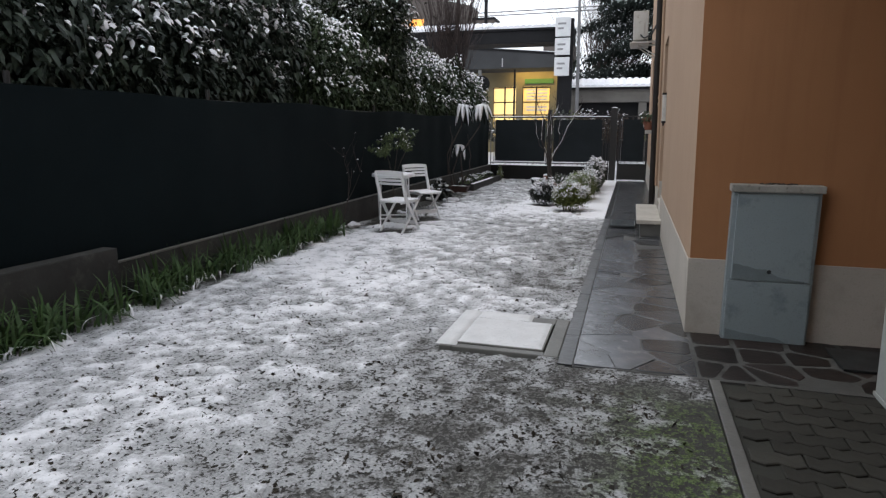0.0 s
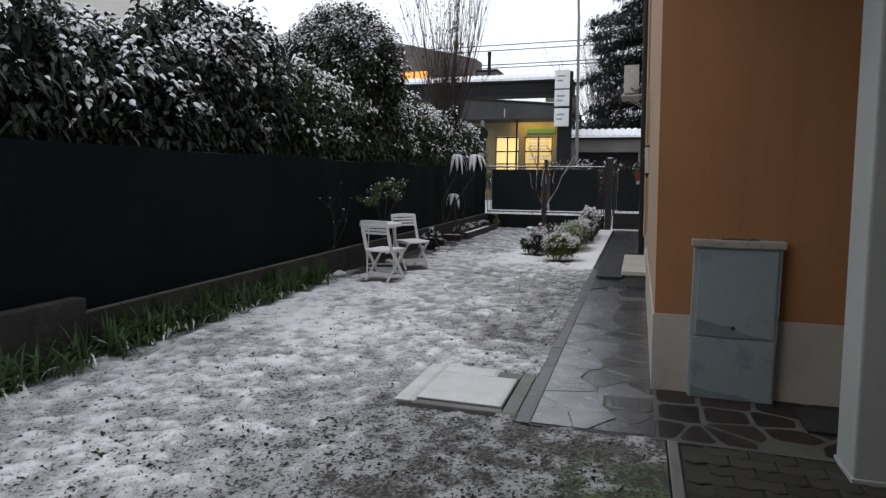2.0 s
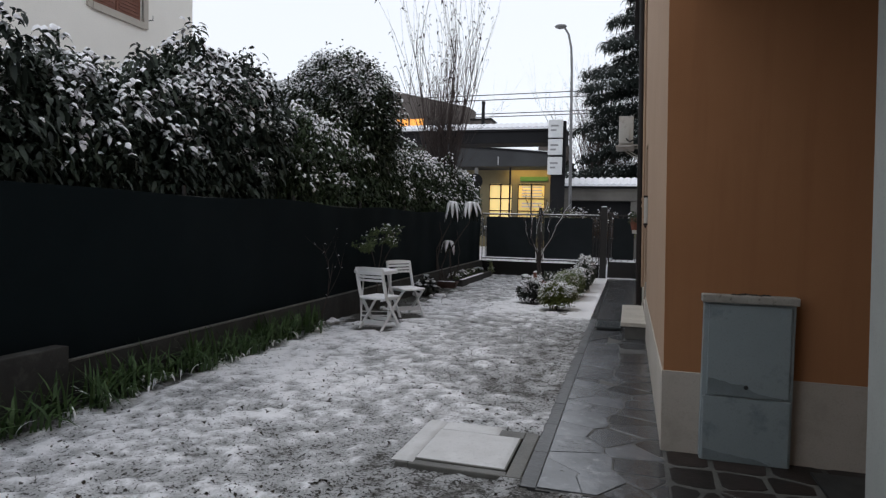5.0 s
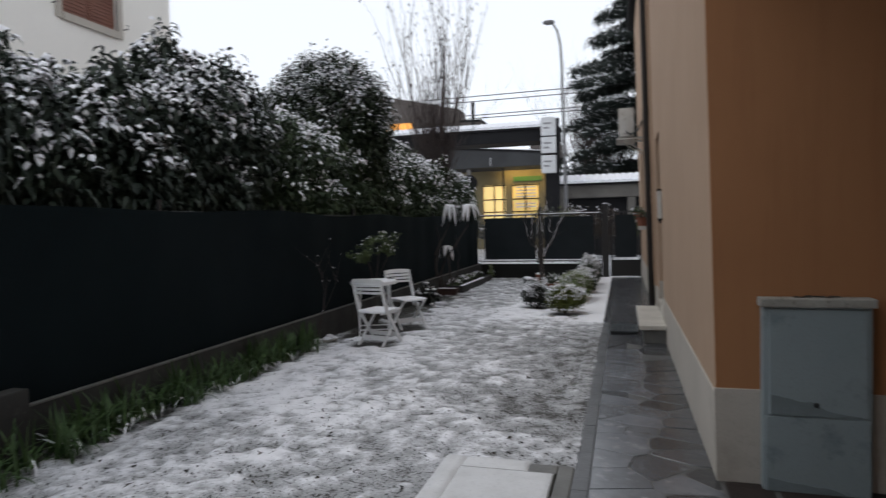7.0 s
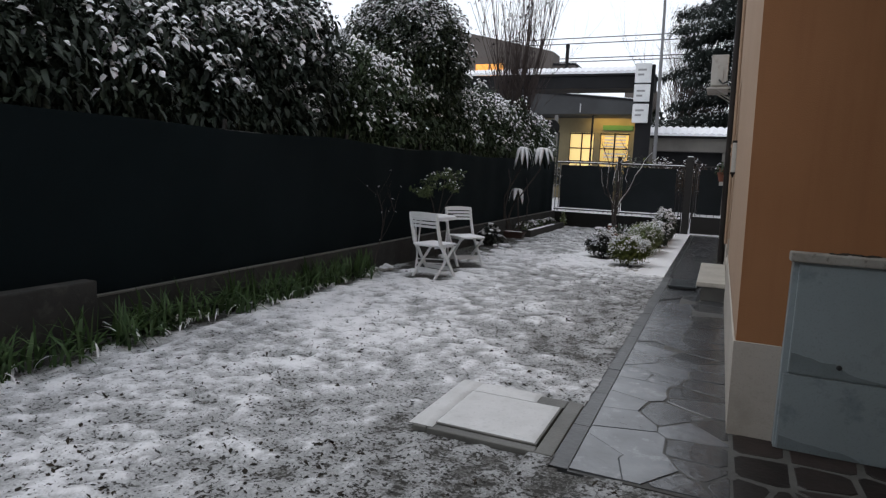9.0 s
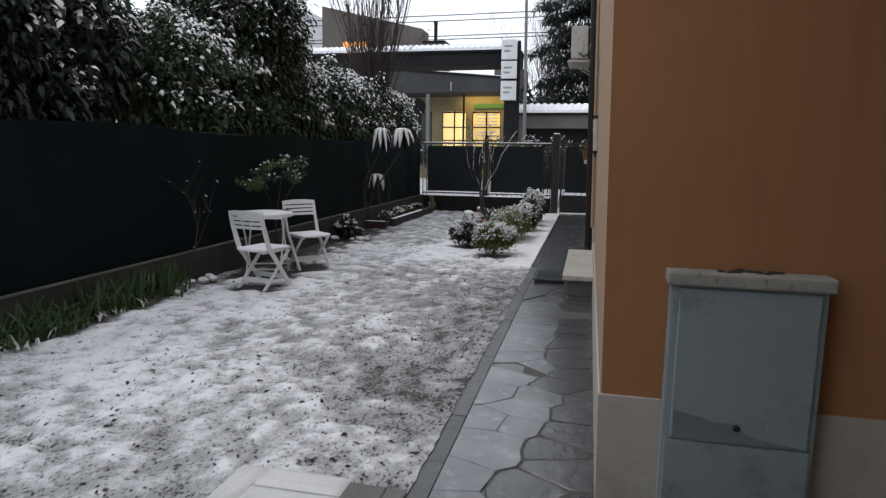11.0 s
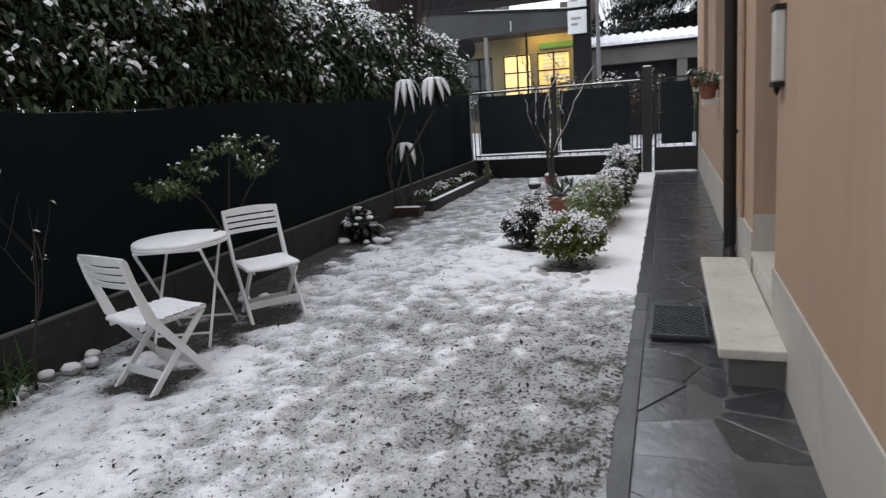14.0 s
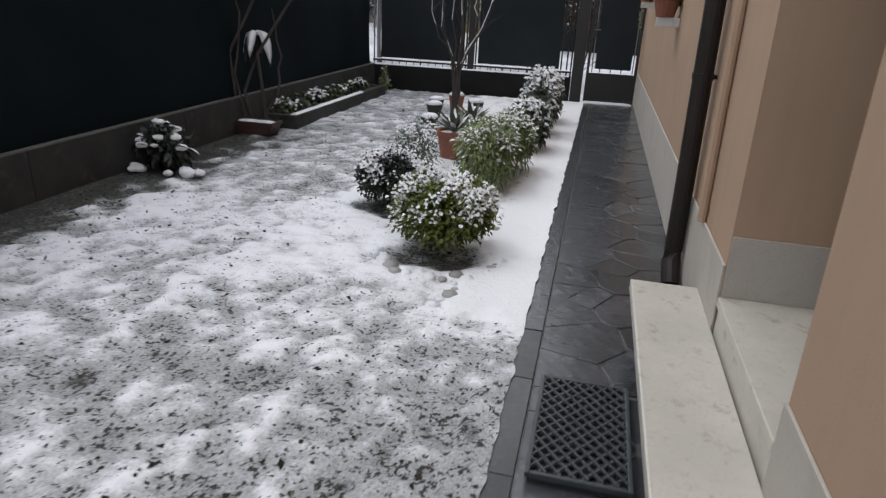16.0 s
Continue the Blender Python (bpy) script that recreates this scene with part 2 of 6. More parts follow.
M_GREYBUSH = leaf_mat("grey_green_leaf", (0.06, 0.075, 0.055), (0.13, 0.15, 0.11))
M_DARKBUSH = leaf_mat("blackish_bush_leaf", (0.015, 0.018, 0.016), (0.05, 0.055, 0.045))
M_BLADE = leaf_mat("iris_blade", (0.03, 0.065, 0.02), (0.075, 0.125, 0.042))
M_DEADLEAF = leaf_mat("dead_leaf_bits", (0.012, 0.010, 0.008), (0.045, 0.034, 0.022), 0.8)
M_CEDAR = leaf_mat("cedar_needles", (0.010, 0.016, 0.014), (0.022, 0.032, 0.026), 0.7)
M_RUSSET = leaf_mat("russet_leaf", (0.045, 0.028, 0.02), (0.075, 0.05, 0.03), 0.7)
M_HOUSEWHITE = mat("pale_house_render", (0.85, 0.82, 0.77), (0.8, 0.77, 0.72), 0.5, 60, 0.9, 0.2, 0.003)
M_SHUTTER = mat("red_brown_shutter", (0.20, 0.075, 0.045), (0.15, 0.055, 0.035), 4, 60, 0.6, 0.1)
M_GREYWALL = mat("grey_rendered_building", (0.22, 0.215, 0.21), (0.16, 0.155, 0.15), 0.3, 20, 0.9, 0.2)
M_PANEL = mat("pale_metal_panel", (0.5, 0.505, 0.51), (0.42, 0.425, 0.43), 0.3, 20, 0.6, 0.1)
M_BRICK = mat("brown_brick_building", (0.125, 0.108, 0.098), (0.095, 0.08, 0.072), 0.4, 6, 0.9, 0.2)
M_FASCIA = mat("dark_metal_fascia", (0.016, 0.016, 0.018), (0.011, 0.011, 0.012), 0.6, 20, 0.8, 0.1, spec=0.2)
M_GREYFASCIA = mat("grey_metal_fascia", (0.06, 0.062, 0.065), (0.045, 0.046, 0.048), 0.6, 20, 0.7, 0.1, spec=0.3)
M_SIGN = mat("white_sign_panel", (0.72, 0.73, 0.74), (0.6, 0.61, 0.62), 1.5, 30, 0.5, 0.1)
M_SIGNTEXT = mat("grey_sign_lettering", (0.3, 0.3, 0.31), (0.25, 0.25, 0.26), 5, 30, 0.6, 0.0)
M_GREENSIGN = mat("green_shop_sign", (0.045, 0.15, 0.04), (0.035, 0.12, 0.03), 2, 30, 0.5, 0.0)
M_SHOPWALL = mat("cream_shop_wall", (0.24, 0.20, 0.11), (0.17, 0.14, 0.08), 1, 30, 0.7, 0.1)
M_DARKGLASS = mat("dim_window_glass", (0.03, 0.035, 0.035), (0.05, 0.055, 0.055), 1, 20, 0.12, 0.0)
M_LIT = glow_mat("lit_shop_window", (1.0, 0.74, 0.30), 0.68, 0.7)
M_LITDIM = glow_mat("dimmer_lit_shop_window", (1.0, 0.70, 0.24), 0.36, 0.6)
M_LITORANGE = glow_mat("orange_lit_window", (1.0, 0.42, 0.08), 0.9, 0.5)
M_STEEL = mat("grey_lamp_steel", (0.18, 0.18, 0.185), (0.13, 0.13, 0.135), 2, 40, 0.5, 0.1, metal=0.4)
M_WIRE = mat("black_cable", (0.05, 0.05, 0.055), (0.04, 0.04, 0.045), 1, 5, 0.6, 0.0)
M_AC = mat("off_white_metal_casing", (0.55, 0.54, 0.51), (0.46, 0.45, 0.42), 3, 40, 0.5, 0.1, wear=(0.3, 0.27, 0.22))
M_DOOR = mat("dark_brown_door", (0.05, 0.03, 0.02), (0.035, 0.022, 0.015), 2, 40, 0.5, 0.2, stretch=(6, 6, 0.5))


# ---- building tools ----
def obj(name, verts, faces, material, parent=None, label="", smooth=False):
    me = bpy.data.meshes.new(name)
    me.from_pydata([tuple(v) for v in verts], [], [tuple(f) for f in faces])
    me.materials.append(material)
    if smooth:
        me.polygons.foreach_set("use_smooth", [True] * len(me.polygons))
    me.update()
    ob = new(name, me)
    ob.parent = parent
    if label:
        ob["label"] = label
    return ob


def part(name, bm, material, parent=None, label="", smooth=False):
    me = bpy.data.meshes.new(name)
    bmesh.ops.recalc_face_normals(bm, faces=bm.faces)
    bm.to_mesh(me)
    bm.free()
    me.materials.append(material)
    if smooth:
        me.polygons.foreach_set("use_smooth", [True] * len(me.polygons))
    ob = new(name, me)
    ob.parent = parent
    if label:
        ob["label"] = label
    return ob


def thing(name, label, category, group="", kind="", at=None):
    e = new(name)
    e.empty_display_size = 0.1
    if at is not None:
        e.matrix_basis = at
    return tagged(e, label, category, group, kind)


def add_box(bm, x0, x1, y0, y1, z0, z1, bevel=0.0, turn=None):
    c = [(x0, y0, z0), (x1, y0, z0), (x1, y1, z0), (x0, y1, z0), (x0, y0, z1), (x1, y0, z1), (x1, y1, z1), (x0, y1, z1)]
    vs = [bm.verts.new(turn @ Vector(p) if turn else p) for p in c]
    fs = [bm.faces.new([vs[i] for i in q]) for q in ((3, 2, 1, 0), (4, 5, 6, 7), (0, 1, 5, 4), (1, 2, 6, 5), (2, 3, 7, 6), (3, 0, 4, 7))]
    if bevel:
        es = {e for f in fs for e in f.edges}
        bmesh.ops.bevel(bm, geom=list(es), offset=bevel, segments=2, affect="EDGES", profile=0.6)
    return bm


def box(x0, x1, y0, y1, z0, z1, bevel=0.004, turn=None):
    return add_box(bmesh.new(), x0, x1, y0, y1, z0, z1, bevel, turn)


def add_tube(bm, pts, radii, sides=6):
    pts = [Vector(p) for p in pts]
    if isinstance(radii, (int, float)):
        radii = [radii] * len(pts)
    rings = []
    for i, p in enumerate(pts):
        d = (pts[min(i + 1, len(pts) - 1)] - pts[max(i - 1, 0)]).normalized()
        u = d.cross(Vector((0, 0, 1)) if abs(d.z) < 0.9 else Vector((1, 0, 0))).normalized()
        w = d.cross(u)
        rings.append([bm.verts.new(p + (u * math.cos(a) + w * math.sin(a)) * radii[i]) for a in (2 * math.pi * k / sides for k in range(sides))])
    for a, b in zip(rings, rings[1:]):
        for k in range(sides):
            bm.faces.new((a[k], a[(k + 1) % sides], b[(k + 1) % sides], b[k]))
    bm.faces.new(rings[0][::-1])
    bm.faces.new(rings[-1])
    return bm


def tube(pts, radii, sides=6):
    return add_tube(bmesh.new(), pts, radii, sides)


def add_lathe(bm, profile, at=(0, 0, 0), sides=20):
    rings = [[bm.verts.new((at[0] + r * math.cos(a), at[1] + r * math.sin(a), at[2] + z)) for a in (2 * math.pi * k / sides for k in range(sides))] for r, z in profile]
    for a, b in zip(rings, rings[1:]):
        for k in range(sides):
            bm.faces.new((a[k], a[(k + 1) % sides], b[(k + 1) % sides], b[k]))
    bm.faces.new(rings[0][::-1])
    bm.faces.new(rings[-1])
    return bm


def add_rock(bm, c, r, flat=0.6, seed=0, cuts=2):
    out = bmesh.ops.create_icosphere(bm, subdivisions=cuts, radius=1.0)
    for v in out["verts"]:
        k = 1 + 0.28 * noise.noise(v.co * 1.3 + Vector((seed * 3.1, seed * 1.7, 0)))
        v.co = Vector((c[0] + v.co.x * r * k, c[1] + v.co.y * r * k * 0.9, c[2] + v.co.z * r * k * flat))
    return bm


rng = np.random.default_rng(7)


def unit(a):
    return a / np.maximum(np.linalg.norm(a, axis=1, keepdims=True), 1e-6)


def leaves(pos, way, length, width, fold=0.25, droop=0.35, lift=0.0, puff=0.0):
    """Folded, drooping leaves: five points and four triangles each. way: the direction in which each leaf points."""
    n = len(pos)
    way = unit(way)
    up = np.tile((0.0, 0.0, 1.0), (n, 1)) + rng.normal(0, 0.35, (n, 3))
    side = unit(np.cross(way, up))
    nor = np.cross(side, way)
    nor *= np.where(nor[:, 2:3] < 0, -1, 1)
    L, W = np.broadcast_to(length, n)[:, None], np.broadcast_to(width, n)[:, None]
    b = pos + nor * lift
    mid = b + way * L * 0.5
    tip = b + way * L - np.array((0, 0, 1.0)) * L * droop
    le, ri = mid + side * W * 0.5 + nor * W * fold * 0.5, mid - side * W * 0.5 + nor * W * fold * 0.5
    mid = mid + nor * puff
    v = np.stack((b, le, mid, ri, tip), 1).reshape(-1, 3)
    k = np.arange(n)[:, None] * 5
    f = np.concatenate((k + [0, 2, 1], k + [0, 3, 2], k + [1, 2, 4], k + [2, 3, 4]), 1).reshape(-1, 3)
    return v, f


def broad_leaves(pos, way, length, width, fold=0.25, droop=0.35, lift=0.0, puff=0.0):
    """Oval arching leaves with a midrib: eight points and eight triangles each."""
    n = len(pos)
    way = unit(way)
    up = np.tile((0.0, 0.0, 1.0), (n, 1)) + rng.normal(0, 0.35, (n, 3))
    side = unit(np.cross(way, up))
    nor = np.cross(side, way)
    nor *= np.where(nor[:, 2:3] < 0, -1, 1)
    L, W = np.broadcast_to(length, n)[:, None], np.broadcast_to(width, n)[:, None]
    down = np.array((0, 0, 1.0)) * L * droop
    b = pos + nor * lift
    m1, m2, tip = b + way * L * 0.34 - down * 0.08 + nor * puff, b + way * L * 0.7 - down * 0.42 + nor * puff, b + way * L * 0.96 - down
    e1, e2, rise = side * W * 0.47, side * W * 0.40, nor * W * fold * 0.5 - nor * puff
    v = np.stack((b, m1 + e1 + rise, m1, m1 - e1 + rise, m2 + e2 + rise, m2, m2 - e2 + rise, tip), 1).reshape(-1, 3)
    k = np.arange(n)[:, None] * 8
    f = np.concatenate([k + q for q in ([0, 2, 1], [0, 3, 2], [1, 2, 5], [1, 5, 4], [2, 3, 6], [2, 6, 5], [4, 5, 7], [5, 6, 7])], 1).reshape(-1, 3)
    return v, f


def fast_mesh(name, v, f, material, parent=None, label=""):
    me = bpy.data.meshes.new(name)
    me.vertices.add(len(v))
    me.vertices.foreach_set("co", np.asarray(v, np.float32).ravel())
    me.loops.add(f.size)
    me.loops.foreach_set("vertex_index", np.asarray(f, np.int32).ravel())
    me.polygons.add(len(f))
    me.polygons.foreach_set("loop_start", np.arange(0, f.size, f.shape[1], dtype=np.int32))
    me.materials.append(material)
    me.update(calc_edges=True)
    me.validate()
    ob = new(name, me)
    ob.parent = parent
    if label:
        ob["label"] = label
    return ob


def cloud(blobs, count, hollow=0.55):
    """Points in the outer shell of a heap of ellipsoids, with the way outwards."""
    vol = np.array([b[3] * b[4] * b[5] for b in blobs]) ** 0.75
    pick = rng.choice(len(blobs), count, p=vol / vol.sum())
    B = np.array(blobs)[pick]
    d = unit(rng.normal(size=(count, 3)))
    r = (hollow ** 3 + (1 - hollow ** 3) * rng.random(count)) ** (1 / 3)
    return B[:, :3] + d * B[:, 3:] * r[:, None] * (1 + rng.normal(0, 0.07, count))[:, None], d, r


def foliage(owner, blobs, count, length, width, material, snow=0.3, droop=0.35, zmin=None, hollow=0.55, pad=(0.95, 1.1), out=1.0, puff=0.012, thin=0.25, clump=3.0, topmost=1.6):
    """Crown leaves and the snow that lies on them, as two parts of owner."""
    pos, d, r = cloud(blobs, count, hollow)
    if zmin is not None:
        keep = pos[:, 2] > zmin + rng.random(count) ** 2 * thin
        pos, d, r = pos[keep], d[keep], r[keep]
    way = d * out + rng.normal(0, 0.75, d.shape) + np.array((0, 0, -0.15))
    n = len(pos)
    L = length * (0.65 + 0.7 * rng.random(n))
    W = width * (0.7 + 0.6 * rng.random(n))
    fast_mesh("crown", *broad_leaves(pos, way, L, W, droop=droop), material, owner)["kind"] = "stuff"
    if snow > 0:
        lo, hi = pos[:, 2].min(), pos[:, 2].max()
        high = (pos[:, 2] - lo) / max(hi - lo, 0.01)
        chance = snow * np.clip(1.25 * high ** topmost + 0.75 * np.clip(d[:, 2], -0.5, 1), 0, 1.8) * np.clip((r - 0.6) * 3.2, 0, 1)
        lump = np.array([noise.noise((q[0] * clump, q[1] * clump, q[2] * clump)) for q in pos])
        on = rng.random(n) < chance * np.clip(0.45 + 2.0 * lump, 0, 1.8)
        if on.sum() > 2:
            v, f = broad_leaves(pos[on], way[on] * np.array((1, 1, 0.55)), L[on] * pad[0], W[on] * pad[1], fold=0.05, droop=droop * 0.8, lift=0.012, puff=puff)
            fast_mesh("snow_cover", v, f, M_SNOW, owner, "snow lying on the leaves")["kind"] = "stuff"


def branches(bm, base, up, length, radius, depth, spread=0.5, kids=3, upward=0.4, bits=None):
    """A tapered limb with side limbs; bits collects the tips."""
    p, d = Vector(base), Vector(up).normalized()
    pts, rad = [p.copy()], [radius]
    steps = 4
    for i in range(steps):
        d = (d + Vector(rng.normal(0, 0.09, 3)) + Vector((0, 0, upward * 0.12))).normalized()
        p = p + d * length / steps
        pts.append(p.copy())
        rad.append(radius * (1 - 0.75 * (i + 1) / steps))
    add_tube(bm, pts, rad, 5 if radius > 0.02 else 3)
    if bits is not None:
        bits.extend((pts[2], pts[3], pts[4]))
    if depth > 0:
        for k in range(kids):
            i = 1 + int(rng.integers(0, 3)) if k else 3
            a = rng.random() * 2 * math.pi
            side = Vector((math.cos(a), math.sin(a), 0)) * spread + d * (1 - spread * 0.5) + Vector((0, 0, upward * 0.5))
            branches(bm, pts[i], side, length * (0.55 + 0.25 * rng.random()), max(rad[i] * 0.7, 0.0025), depth - 1, spread, kids, upward, bits)
    return bm


def crooked(line, amount):
    res = [Vector(line[0])]
    for a, b in zip(line, line[1:]):
        for t in (0.34, 0.67, 1.0):
            res.append(Vector(a).lerp(Vector(b), t) + Vector(rng.normal(0, amount, 3)) * (1, 1, 0.4)[0])
    return res


def voronoi(seeds, inside):
    """Cells of the seeds, cut to the convex outline inside, as lists of points."""
    seeds = np.asarray(seeds)
    cells = []
    for i, s in enumerate(seeds):
        poly = [np.array(p, float) for p in inside]
        near = np.argsort(((seeds - s) ** 2).sum(1))[1:18]
        for j in near:
            m, nrm = (s + seeds[j]) / 2, seeds[j] - s
            outp = []
            for a, b in zip(poly, poly[1:] + poly[:1]):
                da, db = (a - m) @ nrm, (b - m) @ nrm
                if da <= 0:
                    outp.append(a)
                if da * db < 0:
                    outp.append(a + (b - a) * da / (da - db))
            poly = outp
            if len(poly) < 3:
                break
        cells.append(poly)
    return cells


def slab_of(poly, z0, z1, gap, lip=0.012):
    """A flagstone from a cell: shrunk by the joint, with a worn rim."""
    c = sum(poly) / len(poly)
    def ring(k, z):
        res = []
        for p in poly:
            d = np.linalg.norm(p - c)
            q = c + (p - c) * max(0.3, 1 - k / max(d, 0.02))
            res.append((q[0], q[1], z))
        return res
    n = len(poly)
    v = ring(gap, z0) + ring(gap, z1 - lip * 0.5) + ring(gap + lip, z1)
    f = [tuple(range(2 * n, 3 * n))]
    for k in range(n):
        m = (k + 1) % n
        f += [(k, m, n + m, n + k), (n + k, n + m, 2 * n + m, 2 * n + k)]
    return v, f



# ================= setting =================
ground = obj("ground", [(-600, -600, -0.07), (600, -600, -0.07), (600, 600, -0.07), (-600, 600, -0.07)], [(0, 1, 2, 3)], M_SLUSH)
tagged(ground, "snow-covered ground and street beyond the garden", "ground", kind="structure")


# ---- lawn with a trampled snow cover ----
def smooth(a, b, v):
    t = np.clip((v - a) / (b - a), 0, 1)
    return t * t * (3 - 2 * t)


def lawn_sheet():
    step = 0.024
    xs, ys = np.arange(-3.0, 1.301, step), np.arange(-3.0, 18.0, step)
    X, Y = np.meshgrid(xs, ys)
    n = np.array([noise.noise((x * 1.1, y * 1.1, 0.0)) for x, y in zip(X.ravel(), Y.ravel())]).reshape(X.shape)
    n2 = np.array([noise.noise((x * 4.5, y * 4.5, 3.0)) for x, y in zip(X.ravel(), Y.ravel())]).reshape(X.shape)
    n4 = np.array([noise.noise((x * 27.0, y * 27.0, 11.0)) for x, y in zip(X.ravel(), Y.ravel())]).reshape(X.shape)
    n3 = np.array([noise.noise((x * 11.0, y * 11.0, 7.0)) for x, y in zip(X.ravel(), Y.ravel())]).reshape(X.shape)
    cover = 0.66 + 0.26 * n
    # worn to slush along the paving, round the manhole and on the way to the far bed
    cover -= 0.26 * smooth(-0.7, 0.45, X + 0.15 * n) * smooth(3.6, 4.6, Y) * (1 - smooth(9.0, 10.5, Y))
    cover -= 0.50 * smooth(-1.2, 0.5, X + 0.3 * n) * (1 - smooth(3.6, 4.5, Y))
    cover -= 0.20 * smooth(11.2, 13.5, Y) * (1 - smooth(-1.15, -0.85, X + 0.2 * n))
    cover -= 0.12 * smooth(5.4, 6.2, Y) * (1 - smooth(6.8, 7.8, Y)) * smooth(-1.2, -0.5, X)
    cover += 0.16 * (1 - smooth(-2.2, -1.2, X)) * (1 - smooth(8.0, 10.0, Y))
    cover -= 0.14 * smooth(7.0, 8.5, Y) * (1 - smooth(9.8, 10.6, Y)) * smooth(-2.0, -1.2, X)
    cover -= 0.20 * (1 - smooth(4.2, 5.8, Y + 0.5 * n))
    cover -= 0.10 * smooth(5.0, 6.0, Y) * (1 - smooth(8.6, 9.6, Y + 0.6 * n)) * smooth(-1.9, -0.6, X)
    # fresh snow among the shrubs and on the strip beside the paving
    island = smooth(10.4, 10.9, Y) * smooth(-1.3, -0.95, X + 0.25 * n)
    cover = cover * (1 - island) + 0.95 * island
    strip = smooth(10.36, 10.42, Y) * smooth(0.06, 0.12, X)
    cover = cover * (1 - strip) + 1.4 * strip
    # bare soil by the wall and where table and chairs kept the snow off
    cover -= 0.9 * (1 - smooth(-2.85, -2.6, X + 0.12 * n2)) * (1 - 0.4 * smooth(3.0, 8.0, Y))
    cover -= 0.75 * (1 - smooth(-2.62, -2.3, X + 0.3 * n2)) * smooth(8.8, 9.8, Y) * (1 - smooth(13.2, 14.2, Y))
    for cx, cy, rx, ry in ((-2.5, 9.0, 0.36, 0.36), (-2.2, 8.3, 0.3, 0.24), (-2.22, 9.5, 0.27, 0.3), (-0.12, 11.12, 0.33, 0.22), (-0.68, 11.85, 0.26, 0.2), (-2.7, 9.9, 0.3, 0.5)):
        q = np.sqrt(((X - cx) / rx) ** 2 + ((Y - cy) / ry) ** 2) + 0.35 * n2
        cover -= 1.0 * (1 - smooth(0.7, 1.25, q))
    moss = smooth(0.55, 1.0, X + 0.2 * n2) * (1 - smooth(3.3, 3.8, Y + 0.2 * n2)) * 0.95
    moss = np.maximum(moss, 0.25 * smooth(0.1, 0.5, n))
    cover -= 0.12 * smooth(0.6, 1.1, X) * (1 - smooth(3.4, 3.9, Y))
    # old footprints
    dent = np.zeros_like(X)
    for k in range(150):
        fx, fy, a = rng.uniform(-2.6, 0.3), rng.uniform(0.5, 11.0), rng.normal(0, 0.5)
        sl = (np.abs(X - fx) < 0.3) & (np.abs(Y - fy) < 0.3)
        u = (X[sl] - fx) * math.cos(a) + (Y[sl] - fy) * math.sin(a)
        w = -(X[sl] - fx) * math.sin(a) + (Y[sl] - fy) * math.cos(a)
        dent[sl] = np.maximum(dent[sl], 1 - smooth(0.7, 1.1, np.sqrt((u / 0.055) ** 2 + (w / 0.14) ** 2)))
    cover -= 0.16 * dent
    # lumps: what stands up is white, the hollows show slush and soil
    calm = 1 - 0.8 * strip
    lumps = (0.42 * n2 + 0.34 * n3 + 0.16 * n4) * calm
    relief = cover + lumps
    Z = 0.004 * n + 0.026 * np.clip(relief + 0.25 * n2 + 0.2 * n3, 0.12, 1.3) - 0.010 * dent - 0.016
    cover = relief
    Z = np.where(X > 0.34, np.maximum(Z, 0.011), Z)
    rows, cols = X.shape
    idx = np.arange(rows * cols).reshape(rows, cols)
    f = np.stack((idx[:-1, :-1], idx[:-1, 1:], idx[1:, 1:], idx[1:, :-1]), -1)
    keep = ~((X[:-1, :-1] > 0.462) & (Y[:-1, :-1] > 3.9 + 0.05 * n2[:-1, :-1])) & ~((X[:-1, :-1] > -0.25) & (X[:-1, :-1] < 0.46) & (Y[:-1, :-1] > 4.05) & (Y[:-1, :-1] < 4.74))
    edge = (X > 0.43) & (Y > 4.85)
    XE = np.where(edge, X + 0.006 * n2 + 0.016 * n3, X)
    ob = fast_mesh("lawn", np.stack((XE, Y, Z), -1).reshape(-1, 3), f[keep], M_LAWN)
    for key, val in (("cover", cover), ("moss", moss)):
        ob.data.attributes.new(key, "FLOAT", "POINT").data.foreach_set("value", val.astype(np.float32).ravel())
    ob.data.polygons.foreach_set("use_smooth", [True] * len(ob.data.polygons))
    tagged(ob, "lawn under patchy trampled melting snow", "lawn", kind="structure")
    # grass ends and fallen leaf bits that stick out of the snow
    cnt = 62000
    px, py = rng.uniform(-2.9, 1.28, cnt), 2.0 + 15.5 * rng.random(cnt) ** 1.5
    i, j = np.clip(((py + 3.0) / step).astype(int), 0, rows - 1), np.clip(((px + 3.0) / step).astype(int), 0, cols - 1)
    ok = (rng.random(cnt) < np.clip(0.75 - 0.62 * cover[i, j], 0.035, 0.7) * np.clip(0.3 + 1.6 * n2[i, j] + 1.6 * n[i, j], 0.05, 1.7)) & ~((px > 0.44) & (py > 3.9)) & ~((px > -0.3) & (py > 3.98) & (py < 4.84)) & ~(strip[i, j] > 0.4)
    px, py, z = px[ok], py[ok], Z[i, j][ok]
    m = len(px)
    way = np.stack((rng.normal(size=m), rng.normal(size=m), 0.5 * rng.random(m)), 1)
    fast_mesh("grass", *leaves(np.stack((px, py, z - 0.003), 1), way, 0.015 + 0.042 * rng.random(m) ** 3, 0.010 + 0.019 * rng.random(m) ** 2, droop=0.15), M_DEADLEAF)
    tagged(bpy.data.objects["grass"], "dark grass ends and leaf bits in the snow", "grass", kind="stuff")


lawn_sheet()

